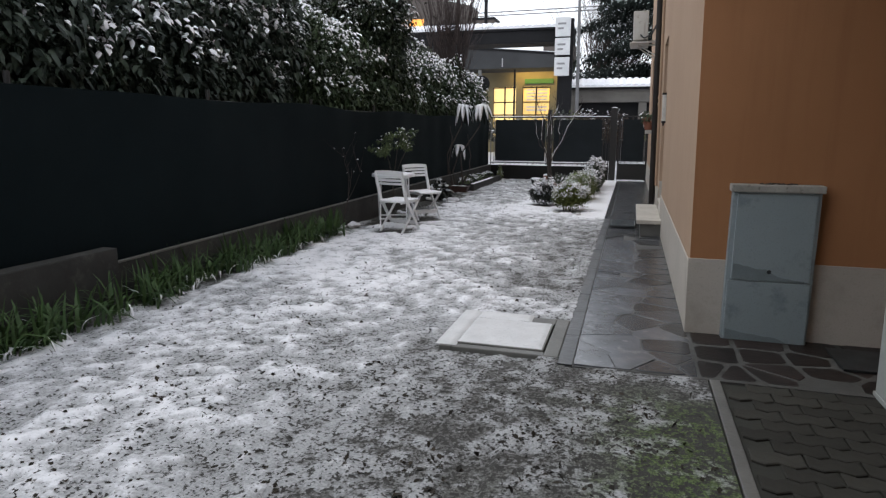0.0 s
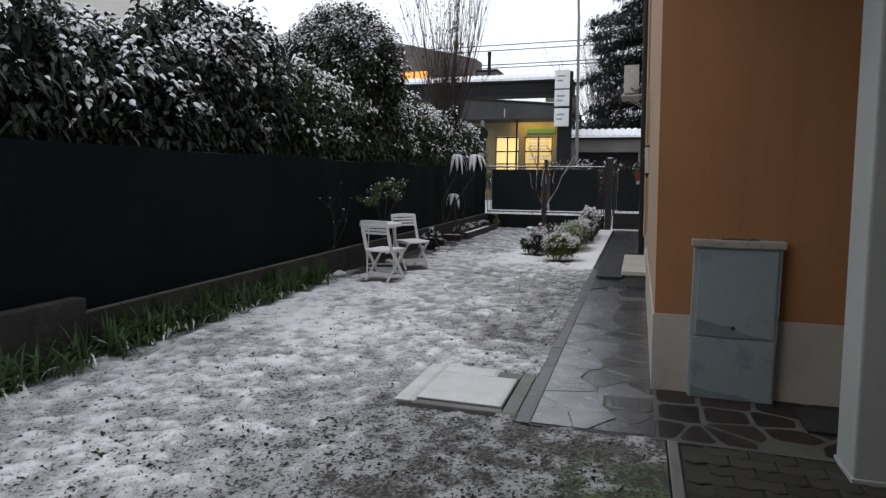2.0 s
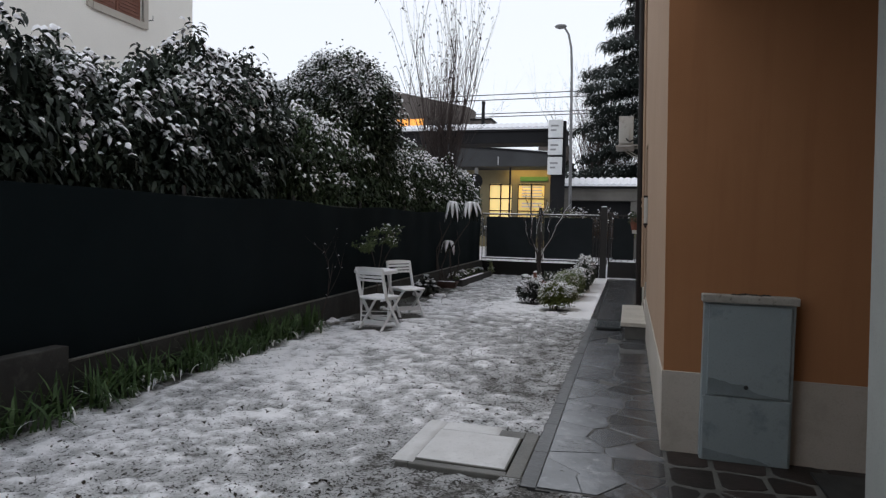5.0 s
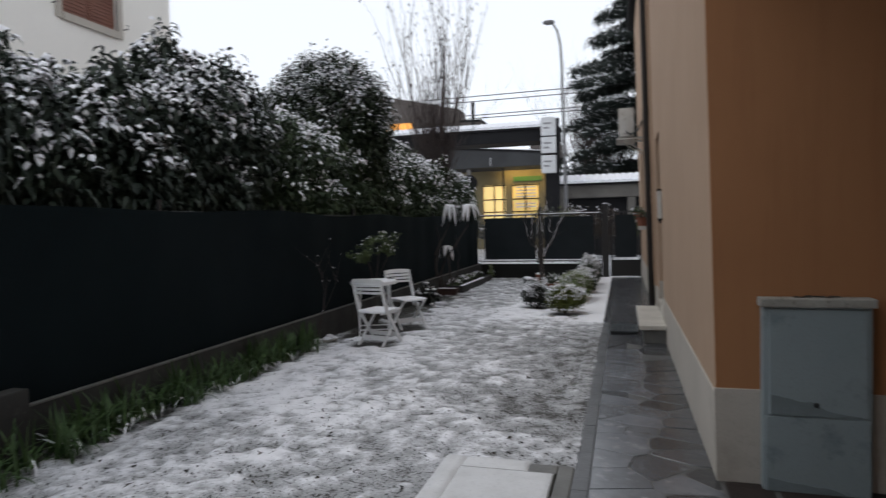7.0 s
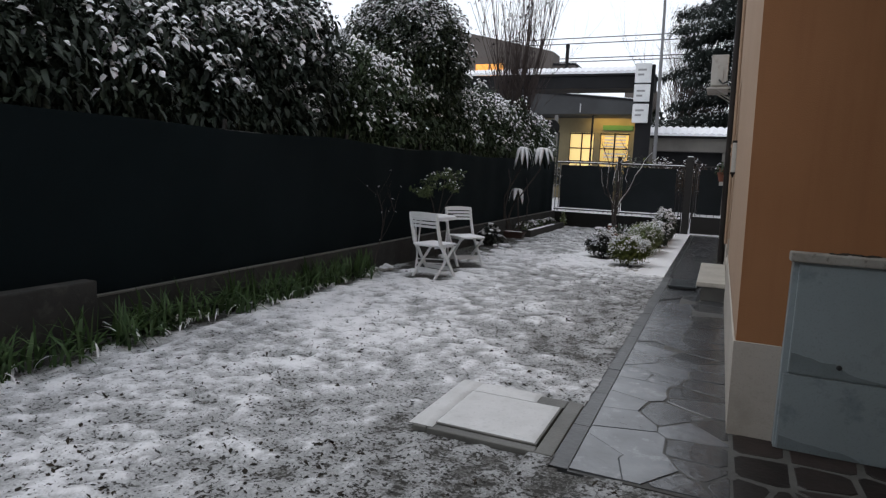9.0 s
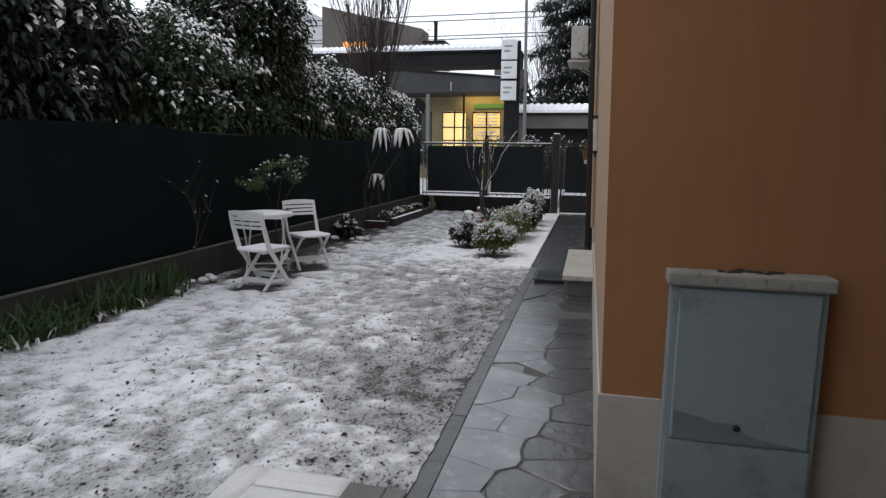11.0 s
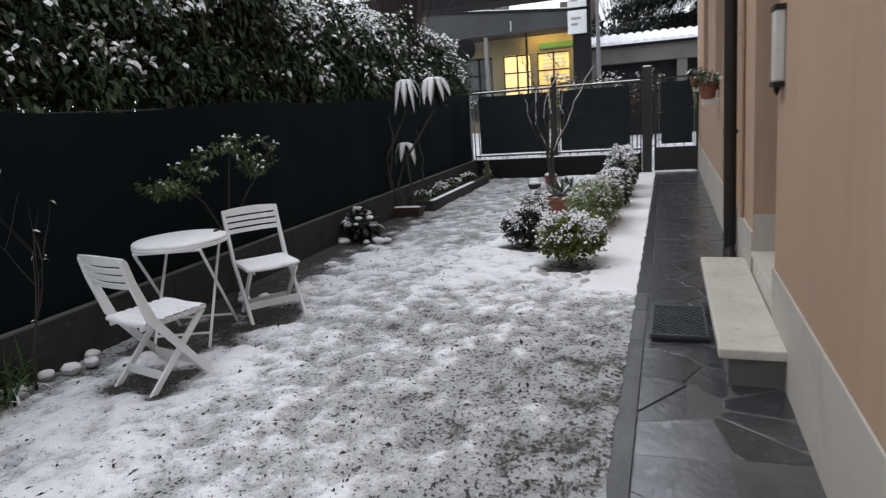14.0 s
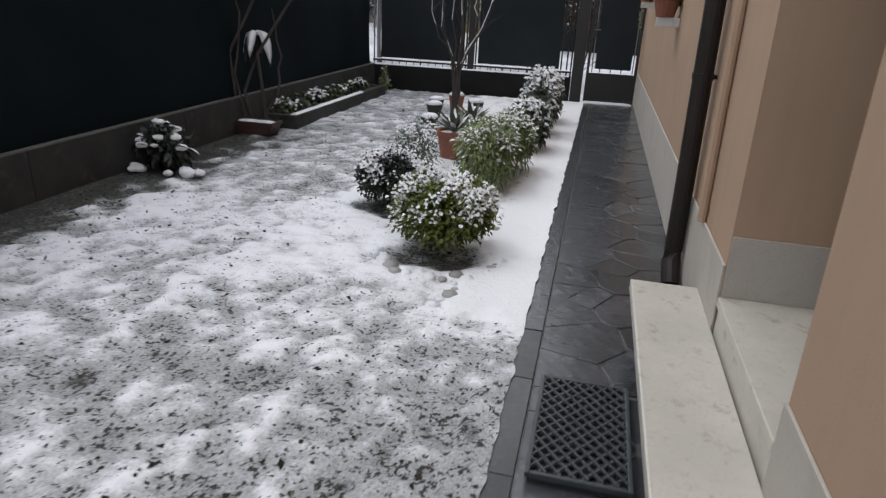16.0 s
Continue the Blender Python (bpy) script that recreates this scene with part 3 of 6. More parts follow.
# ---- house ----
WX, WY = 1.25, 4.80
wall_side = thing("wall_west", "ochre rendered house wall with a cream plinth", "wall", kind="structure")
wt = 0.62
DOOR0, DOOR1, DTOP = 9.27, 10.2, 2.55
WINS = ((12.75, 13.85), (15.3, 16.4))


def side_piece(y0, y1, z0, z1):
    part("wall_panel", box(WX, WX + wt, y0, y1, z0, z1, 0.0), M_OCHRE, wall_side)


side_piece(WY, DOOR0, 0.0, 6.6)
side_piece(DOOR0, DOOR1, DTOP, 6.6)
side_piece(DOOR1, WINS[0][0], 0.0, 6.6)
for a, b in WINS:
    side_piece(a, b, 0.0, 1.55)
    side_piece(a, b, 2.95, 6.6)
side_piece(WINS[0][1], WINS[1][0], 0.0, 6.6)
side_piece(WINS[1][1], 18.6, 0.0, 6.6)
# its colour already holds part of the shade under the porch
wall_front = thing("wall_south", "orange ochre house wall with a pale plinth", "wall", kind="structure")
part("wall_panel", box(WX, 6.5, WY - 0.008, WY - 0.001, 0.0, 6.6, 0.0), M_ORANGE_SHADED, wall_front)
part("wall_core", box(WX + wt, 6.5, WY, WY + wt, 0.0, 6.6, 0.0), M_ORANGE_SHADED, wall_front)
wall_back = part("wall_east", box(6.5, 6.9, WY, 18.6, 0, 6.6, 0.0), M_OCHRE)
tagged(wall_back, "ochre rendered house wall", "wall", kind="structure")
wall_far = part("wall_north", box(WX + wt, 6.5, 18.2, 18.6, 0, 6.6, 0.0), M_OCHRE)
tagged(wall_far, "ochre rendered house wall", "wall", kind="structure")
roof = part("roof", box(0.95, 7.2, 4.3, 19.0, 6.6, 6.85, 0.02), M_FASCIA)
tagged(roof, "dark eaves of the house", "roof", kind="structure")

plinth = thing("trim", "cream painted plinth along the house foot", "plinth", kind="structure")
for a, b in ((WY - 0.008, DOOR0), (DOOR1, 18.6)):
    part("plinth_strip", box(WX - 0.012, WX - 0.001, a, b, 0.0, 0.50, 0.004), M_PLINTH, plinth)
part("plinth_strip", box(WX - 0.012, 6.5, WY - 0.02, WY - 0.009, 0.0, 0.52, 0.004), M_PLINTH, plinth)
part("plinth_strip", box(WX + 0.002, WX + wt, DOOR1 - 0.012, DOOR1 - 0.001, 0.36, 0.62, 0.002), M_PLINTH, plinth)

door = thing("door_1", "dark wooden door set back in its recess", "door", kind="structure")
part("door_leaf", box(WX + 0.54, WX + 0.60, DOOR0, DOOR1, 0.37, DTOP, 0.004), M_DOOR, door)
part("door_handle", tube([(WX + 0.54, 9.38, 1.38), (WX + 0.49, 9.38, 1.38), (WX + 0.49, 9.5, 1.38)], 0.01, 6), M_GALV, door)

for k, (a, b) in enumerate(WINS):
    w = thing("window_%d" % (k + 1), "window recess with dark glass in the ochre wall", "window", kind="structure")
    part("pane", box(WX + 0.22, WX + 0.23, a + 0.05, b - 0.05, 1.62, 2.9, 0.0), M_DARKGLASS, w)
    fr = box(WX + 0.2, WX + 0.25, a, a + 0.05, 1.58, 2.95, 0.0)
    add_box(fr, WX + 0.2, WX + 0.25, b - 0.05, b, 1.58, 2.95)
    add_box(fr, WX + 0.2, WX + 0.25, a + 0.05, b - 0.05, 1.58, 1.62)
    add_box(fr, WX + 0.2, WX + 0.25, a + 0.05, b - 0.05, 2.9, 2.95)
    part("window_frame", fr, M_SHUTTER, w)
    part("window_sill", box(WX - 0.04, WX + 0.2, a - 0.04, b + 0.04, 1.545, 1.58, 0.006), M_MARBLE, w)

# porch behind the start: white post; unseen slab above and walls, added to shade
post = thing("porch_post", "white painted square porch post on the paving", "post")
part("shaft", box(2.105, 2.37, 3.71, 3.975, 0.0, 2.97, 0.012), M_WHITEPOST, post)
part("foot", box(2.098, 2.377, 3.703, 3.982, 0.0, 0.03, 0.006), M_WHITEPOST, post)
# roof out of view, implied by the post; dark boards chosen to cut bounce
porch = part("ceiling", box(1.38, 6.6, -3.5, 4.75, 2.97, 3.2, 0.01), M_DOOR)
tagged(porch, "unseen porch roof, implied by the post, made dark to cut bounce light", "porch roof", kind="structure")
# added wall, out of view, closes the porch and keeps it dark
pwall = part("wall_porch", box(3.1, 3.4, -3.5, 4.78, -0.05, 2.97, 0.0), M_OCHRE)
tagged(pwall, "unseen ochre wall added to close and darken the porch", "wall", kind="structure")
# unseen wall behind the camera, keeps sky light off the south wall
bwall = part("wall_rear", box(-1.2, 6.5, -1.5, -1.1, -0.07, 5.2, 0.0), M_OCHRE)
tagged(bwall, "plain unseen ochre wall closing the garden, added to block sky light", "wall", kind="structure")

LEAN = 0.02   # the ground falls towards the garden: walls stand a degree off its normal


def leaning(owner):
    for ob in [owner] + list(owner.children_recursive):
        if ob.type == "MESH":
            for v in ob.data.vertices:
                v.co.x -= LEAN * v.co.z


for owner in (wall_side, wall_front, plinth, door, post, porch, pwall):
    leaning(owner)

# ---- travertine step and threshold ----
step_t = thing("entrance_step", "wet cream travertine step before the door", "step")
part("tread", box(0.935, WX - 0.014, 8.75, 10.61, 0.17, 0.222, 0.008), M_MARBLE, step_t)
part("riser", box(0.985, WX - 0.014, 8.80, 10.56, 0.0, 0.17, 0.004), M_WETCONC, step_t, "rough grey riser under the tread")
thr = thing("threshold", "upper travertine threshold filling the door recess", "threshold")
part("slab", box(WX - 0.02, WX + 0.54, DOOR0 + 0.004, DOOR1 - 0.014, 0.335, 0.372, 0.006), M_MARBLE, thr)
part("front", box(WX - 0.006, WX + 0.54, DOOR0 + 0.004, DOOR1 - 0.014, 0.0, 0.335, 0.002), M_MARBLE, thr)

# ---- rubber grid mat ----
doormat = thing("doormat", "black rubber grid doormat on the flagstones", "doormat")
MX0, MX1, MY0, MY1, MZ = 0.60, 0.93, 9.345, 9.92, 0.034
bmf = box(MX0, MX0 + 0.016, MY0, MY1, MZ, MZ + 0.022, 0.004)
add_box(bmf, MX1 - 0.016, MX1, MY0, MY1, MZ, MZ + 0.022, 0.004)
add_box(bmf, MX0 + 0.016, MX1 - 0.016, MY0, MY0 + 0.016, MZ, MZ + 0.022, 0.004)
add_box(bmf, MX0 + 0.016, MX1 - 0.016, MY1 - 0.016, MY1, MZ, MZ + 0.022, 0.004)
part("rim", bmf, M_MAT, doormat)
part("backing", box(MX0 + 0.01, MX1 - 0.01, MY0 + 0.01, MY1 - 0.01, MZ - 0.02, MZ + 0.004, 0.0), M_RUBBER, doormat)
for sgn in (1, -1):
    bars = bmesh.new()
    c = -0.9
    while c < 0.95:
        pts = []
        for k in range(41):
            u = MX0 + 0.012 + (MX1 - MX0 - 0.024) * k / 40
            w = (MY0 + MY1) / 2 + c + sgn * 1.25 * (u - (MX0 + MX1) / 2)
            if MY0 + 0.012 < w < MY1 - 0.012:
                pts.append((u, w, MZ + (0.015 if sgn > 0 else 0.0175)))
        if len(pts) > 2:
            add_tube(bars, [pts[0], pts[-1]], 0.0062, 6)
        c += 0.056
    part("lattice", bars, M_MAT, doormat)

# ---- meter cabinet ----
cab = thing("meter_cabinet", "grey fibreglass utility meter cabinet against the wall", "cabinet")
CX0, CX1, CY = 1.455, 1.955, 4.70
part("body", box(CX0, CX1, CY + 0.006, WY - 0.022, 0.01, 0.975, 0.006), M_CABINET, cab)
up = part("upper_door", box(CX0 + 0.028, CX1 - 0.022, CY - 0.006, CY + 0.012, 0.415, 0.965, 0.005), M_CABINET, cab)
lk = add_lathe(bmesh.new(), [(0.013, 0), (0.013, 0.006), (0.008, 0.009)], sides=12)
bmesh.ops.rotate(lk, verts=lk.verts, matrix=Matrix.Rotation(radians(90), 3, "X"))
bmesh.ops.translate(lk, verts=lk.verts, vec=(1.70, CY - 0.006, 0.475))
part("lock", lk, M_RUBBER, up, "small black round lock")
part("lower_panel", box(CX0 + 0.01, CX1 - 0.012, CY - 0.004, CY + 0.012, 0.012, 0.405, 0.005), M_CABINET, cab)
part("cap", box(CX0 - 0.015, CX1 + 0.012, CY - 0.025, WY - 0.022, 0.975, 1.022, 0.008), M_CABCAP, cab, "stained grey cap with leaf litter")
def damp_stain(x0, x1, z0, y, tops):
    """Thin crust of dried splash with an uneven upper edge."""
    n = len(tops)
    xs = [x0 + (x1 - x0) * k / (n - 1) for k in range(n)]
    v = [(x, y, z0) for x in xs] + [(x, y, z0 + t) for x, t in zip(xs, tops)]
    v += [(x, y + 0.003, z) for x, _, z in v]
    m = 2 * n
    f = [(k, k + 1, n + k + 1, n + k) for k in range(n - 1)] + [(n + k, n + k + 1, m + n + k + 1, m + n + k) for k in range(n - 1)]
    return v, f


obj("stain", *damp_stain(CX0 + 0.034, CX1 - 0.05, 0.418, CY - 0.008, [0.1, 0.098, 0.088, 0.085, 0.072, 0.07, 0.074, 0.05, 0.032, 0.022, 0.018, 0.012, 0.009, 0.006]), M_STAIN, up, "dark dried splash stain")
obj("stain", *damp_stain(CX0 + 0.02, CX1 - 0.12, 0.014, CY - 0.006, [0.07, 0.064, 0.058, 0.05, 0.047, 0.046, 0.04, 0.034, 0.036, 0.03, 0.02, 0.006]), M_STAIN, cab, "dark dried splash stain")
lit = bmesh.new()
for k in range(9):
    add_rock(lit, (1.62 + 0.024 * k, 4.74 + rng.normal(0, 0.012), 1.024), 0.014 + 0.01 * rng.random(), 0.35, k, 1)
part("debris", lit, M_SOIL, cab, "dark wet leaf litter on the cap")

# ---- downpipe, cable duct, wall box, pots on brackets, air conditioner ----
PIPE_Y = 11.15
dp = thing("downpipe", "dark brown metal rain downpipe on the wall", "downpipe")
part("pipe", tube([(WX - 0.065, PIPE_Y, 0.2), (WX - 0.065, PIPE_Y, 6.55)], 0.048, 16), M_PIPE, dp)
part("shoe", tube([(WX - 0.065, PIPE_Y, 0.24), (WX - 0.07, PIPE_Y - 0.02, 0.14), (WX - 0.07, PIPE_Y - 0.12, 0.04)], [0.05, 0.051, 0.048], 12), M_PIPE, dp)
for z in (1.1, 2.9, 4.9):
    part("clamp", add_lathe(bmesh.new(), [(0.052, 0), (0.053, 0.03)], (WX - 0.065, PIPE_Y, z), 14), M_PIPE, dp)
    part("bracket", box(WX - 0.03, WX, PIPE_Y - 0.01, PIPE_Y + 0.01, z + 0.005, z + 0.025, 0.0), M_PIPE, dp)
duct = thing("cable_duct", "ochre painted cable pipe running up the wall", "pipe")
part("pipe", tube([(WX - 0.022, 10.75, 0.5), (WX - 0.022, 10.75, 6.5)], 0.02, 8), M_OCHRE, duct)
for z in (1.82, 1.72):
    part("joint", add_lathe(bmesh.new(), [(0.027, 0), (0.03, 0.02), (0.027, 0.05)], (WX - 0.022, 10.75, z), 10), M_OCHRE, duct)
wb = thing("wall_box", "slim white wall box with dark metal ends", "wall box")
part("body", box(WX - 0.045, WX, 9.08, 9.2, 1.47, 1.80, 0.01), M_AC, wb)
part("end_cap", box(WX - 0.05, WX, 9.07, 9.21, 1.80, 1.825, 0.004), M_PIPE, wb)
part("end_cap", box(WX - 0.05, WX, 9.07, 9.21, 1.445, 1.47, 0.004), M_PIPE, wb)
part("finial", add_lathe(bmesh.new(), [(0.004, 0), (0.012, 0.02), (0.016, 0.04)], (WX - 0.025, 9.14, 1.405), 10), M_PIPE, wb)

for k, (py, pz) in enumerate(((13.3, 1.36), (16.2, 1.5))):
    fp = thing("flower_pot", "terracotta pot with a green plant hung on the house wall", "flower pot", "wall pots")
    part("pot", add_lathe(bmesh.new(), [(0.07, 0), (0.10, 0.13), (0.11, 0.135), (0.11, 0.165), (0.095, 0.165)], (WX - 0.14, py, pz), 16), M_TERRA, fp)
    part("soil", add_lathe(bmesh.new(), [(0.09, 0), (0.06, 0.012)], (WX - 0.14, py, pz + 0.155), 12), M_SOIL, fp)
    part("bracket", box(WX - 0.2, WX, py - 0.05, py + 0.05, pz - 0.07, pz - 0.002, 0.008), M_AC, fp, "white bracket under the pot")
    foliage(fp, [(WX - 0.14, py, pz + 0.2, 0.12, 0.14, 0.08)], 120, 0.06, 0.03, M_LAUREL2, 0.1, hollow=0.2)

ac = thing("air_conditioner", "dirty white outdoor air conditioner on wall brackets", "air conditioner")
AX0, AX1, AY0, AY1, AZ0, AZ1 = 0.78, 1.08, 14.6, 15.4, 3.2, 3.78
part("casing", box(AX0, AX1, AY0, AY1, AZ0, AZ1, 0.02), M_AC, ac)
part("grille", add_lathe(bmesh.new(), [(0.22, 0), (0.22, 0.012), (0.19, 0.014), (0.0005, 0.014)], sides=24), M_RUBBER, ac).matrix_basis = pose(AX0 - 0.001, 15.05, 3.49, 0, -90, 0)
part("valve_cover", box(0.88, 1.0, AY0 - 0.03, AY0, 3.27, 3.55, 0.01), M_AC, ac)
part("hose", tube([(0.93, AY0 - 0.02, 3.3), (1.0, AY0 - 0.07, 3.22), (1.15, AY0 - 0.05, 3.3), (1.245, AY0 - 0.03, 3.5)], 0.018, 6), M_RUBBER, ac)
for y in (14.75, 15.25):
    part("bracket", box(0.76, 1.25, y - 0.02, y + 0.02, 3.155, 3.198, 0.004), M_AC, ac)
    part("strut", tube([(0.82, y, 3.16), (1.24, y, 2.9)], 0.014, 5), M_AC, ac)
part("drip_tray", box(0.72, 1.1, 14.5, 15.45, 3.125, 3.153, 0.004), M_AC, ac)

for owner in (dp, duct, wb, ac):
    leaning(owner)

# ---- manhole ----
man = thing("manhole", "concrete manhole with a snowy cover set in the lawn", "manhole cover")
fr = box(-0.27, -0.19, 4.02, 4.79, -0.04, 0.018, 0.008)
add_box(fr, 0.385, 0.475, 4.02, 4.79, -0.04, 0.016, 0.008)
add_box(fr, -0.19, 0.385, 4.02, 4.085, -0.04, 0.016, 0.008)
add_box(fr, -0.19, 0.385, 4.665, 4.79, -0.04, 0.016, 0.008)
part("frame", fr, M_WETCONC, man)
part("cover", box(-0.182, 0.377, 4.093, 4.657, -0.02, 0.022, 0.006), M_WETCONC, man)


def snow_pad(name, x0, x1, y0, y1, z, h, parent, seed=0, label="", mt=None):
    """A soft layer of snow with an uneven edge and top."""
    nx, ny = max(6, int((x1 - x0) / 0.02)), max(6, int((y1 - y0) / 0.02))
    nx, ny = min(nx, 60), min(ny, 60)
    v, f = [], []
    for j in range(ny + 1):
        for i in range(nx + 1):
            u, w = i / nx, j / ny
            e = min(min(u, 1 - u) * (x1 - x0), min(w, 1 - w) * (y1 - y0))
            k = min(1, e / max(h * 1.4, 0.004))
            x, y = x0 + (x1 - x0) * u, y0 + (y1 - y0) * w
            q = noise.noise((x * 9 + seed, y * 9, seed))
            v.append((x, y, z + h * math.sin(k * math.pi / 2) * (0.85 + 0.35 * q)))
    for j in range(ny):
        for i in range(nx):
            a = j * (nx + 1) + i
            f.append((a, a + 1, a + nx + 2, a + nx + 1))
    return obj(name, v, f, mt or M_SNOW, parent, label, True)


snow_pad("snow", -0.17, 0.365, 4.105, 4.645, 0.0222, 0.008, man, 3, label="thin wet snow on the cover", mt=M_THINSNOW)
snow_pad("snow", -0.30, -0.165, 4.04, 4.8, 0.0175, 0.018, man, 5, mt=M_THINSNOW)
snow_pad("snow", -0.17, 0.22, 4.655, 4.81, 0.0165, 0.016, man, 7, mt=M_THINSNOW)

# ---- garden wall and shade cloth ----
gw = thing("wall_garden", "low weathered concrete wall under the fence", "wall", kind="structure")
y = 4.25
while y < 18.05:
    y2 = min(y + 1.72, 18.05)
    z1, z2 = 0.31 + 0.075 * (y - 4.25) / 13.8, 0.31 + 0.075 * (y2 - 4.25) / 13.8
    b = box(-3.2, -3.0, y, y2 - 0.004, -0.07, z1, 0.008)
    for v in b.verts:
        if v.co.z > 0.2:
            v.co.z += (z2 - z1) * (v.co.y - y) / (y2 - y)
    part("wall_length", b, M_CONCRETE, gw)
    # highlight along the wall top, put in as a strip of paler concrete
    ledge = box(-3.045, -2.996, y, y2 - 0.004, z1 - 0.004, z1 + 0.010, 0.003)
    for v in ledge.verts:
        v.co.z += (z2 - z1) * (v.co.y - y) / (y2 - y)
    part("ledge", ledge, M_WETCONC, gw, "pale strip drawn for the highlight on the wall top")
    y = y2
part("wall_length", box(-3.2, -2.94, -3.0, 4.246, -0.07, 0.445, 0.01), M_CONCRETE, gw)

net = thing("privacy_fence", "dark green shade cloth stretched along the garden wall", "fence")


def cloth(x, y0, y1, z0, z1, wav):
    v, f = [], []
    ny, nz = int((y1 - y0) / 0.12), 10
    for j in range(ny + 1):
        yy = y0 + (y1 - y0) * j / ny
        for k in range(nz + 1):
            t = k / nz
            v.append((x + wav * noise.noise((yy * 0.8, t * 1.5, 2.0)) + 0.006 * math.sin(yy * 7), yy, z0 + (z1(yy) - z0) * t))
    for j in range(ny):
        for k in range(nz):
            a = j * (nz + 1) + k
            f.append((a, a + nz + 1, a + nz + 2, a + 1))
    return v, f


v, f = cloth(-3.07, -3.0, 18.0, 0.25, lambda yy: 1.635 + 0.012 * math.sin(yy * 1.9) + 0.03 * noise.noise((yy * 0.6, 0, 5.0)) + 0.06 * max(0, (yy - 13) / 5), 0.03)
nv = len(v)
v += [(a - 0.006, b, c) for a, b, c in v]
f += [tuple(nv + q for q in reversed(t)) for t in f]
obj("cloth", v, f, M_NET, net, smooth=True)
for y in np.arange(-2.5, 18.0, 2.05):
    part("post", tube([(-3.12, y, 0.2), (-3.12, y, 1.72)], 0.022, 8), M_IRON, net)
for z in (0.55, 1.1, 1.62):
    part("wire", tube([(-3.1, -3, z), (-3.1, 18, z)], 0.004, 4), M_IRON, net)

# ---- street fence, pillar and gate ----
FY = 18.05
lw = thing("wall_street", "low dark garden wall under the street fence", "wall", kind="structure")
part("wall_length", box(-3.2, 0.23, FY, FY + 0.2, -0.07, 0.375, 0.01), M_DARKCONC, lw)
snow_pad("snow", -3.1, 0.2, FY + 0.004, FY + 0.15, 0.374, 0.022, lw, 9)
sf = thing("street_fence", "dark iron fence with shade cloth and snowy rails", "fence")
part("rail", box(-3.06, 0.23, FY + 0.06, FY + 0.10, 1.68, 1.715, 0.003), M_IRON, sf)
part("rail", box(-3.06, 0.23, FY + 0.06, FY + 0.10, 0.43, 0.46, 0.003), M_IRON, sf)
snow_pad("snow", -3.06, 0.23, FY + 0.055, FY + 0.105, 1.715, 0.018, sf, 4)
snow_pad("snow", -3.06, 0.23, FY + 0.055, FY + 0.105, 0.461, 0.016, sf, 6)
for x in (-3.04, -2.945, -1.47, -1.31, 0.06, 0.15, 0.215):
    part("bar", tube([(x, FY + 0.08, 0.36), (x, FY + 0.08, 1.72)], 0.013, 6), M_GALV if x < -2.9 else M_IRON, sf)
for i, x in enumerate(np.arange(-2.98, 0.2, 0.125)):
    part("spike", tube([(x, FY + 0.08, 1.70), (x, FY + 0.08, 1.775)], [0.008, 0.004], 4), M_IRON, sf)
    part("bar", tube([(x, FY + 0.085, 0.37), (x, FY + 0.085, 0.46)], 0.007, 4), M_IRON, sf)
for a, b in ((-2.91, -1.5), (-1.27, 0.03)):
    part("cloth", box(a, b, FY + 0.045, FY + 0.055, 0.49, 1.63, 0.0), M_GATECLOTH, sf)
part("mid_post", box(-1.44, -1.34, FY + 0.04, FY + 0.12, 0.36, 1.9, 0.006), M_IRON, sf)
pil = thing("gate_pillar", "dark square iron gate pillar with a snow cap", "pillar")
part("shaft", box(0.245, 0.415, FY - 0.03, FY + 0.14, -0.02, 1.94, 0.008), M_IRON, pil)
snow_pad("snow", 0.25, 0.41, FY - 0.02, FY + 0.13, 1.941, 0.02, pil, 2)
gate = thing("garden_gate", "closed dark iron garden gate with shade cloth panel", "gate")
gf = box(0.46, 0.50, FY + 0.03, FY + 0.07, 0.03, 1.74, 0.003)
add_box(gf, 1.18, 1.22, FY + 0.03, FY + 0.07, 0.03, 1.74, 0.003)
for z in (0.03, 0.43, 1.70):
    add_box(gf, 0.50, 1.18, FY + 0.03, FY + 0.07, z, z + 0.035, 0.003)
part("gate_frame", gf, M_IRON, gate)
part("lower_panel", box(0.50, 1.18, FY + 0.04, FY + 0.06, 0.065, 0.43, 0.0), M_IRON, gate)
part("cloth", box(0.58, 1.12, FY + 0.022, FY + 0.029, 0.53, 1.64, 0.0), M_GATECLOTH, gate)
for x in (0.54, 0.66, 0.82, 0.98, 1.15):
    part("bar", tube([(x, FY + 0.05, 0.46), (x, FY + 0.05, 1.72)], 0.008, 5), M_GALV if x in (0.54, 1.15) else M_IRON, gate)
snow_pad("snow", 0.50, 1.18, FY + 0.03, FY + 0.07, 0.466, 0.014, gate, 8)
part("lock_box", box(0.49, 0.55, FY + 0.01, FY + 0.08, 0.98, 1.14, 0.006), M_IRON, gate)
part("handle", tube([(0.52, FY + 0.0, 1.1), (0.52, FY - 0.03, 1.1), (0.6, FY - 0.03, 1.1)], 0.009, 6), M_GALV, gate)
gs = snow_pad("gate_sill_snow", 0.46, 1.2, FY - 0.06, FY + 0.1, 0.012, 0.03, None, 8)
tagged(gs, "strip of snow under the garden gate", "snow")

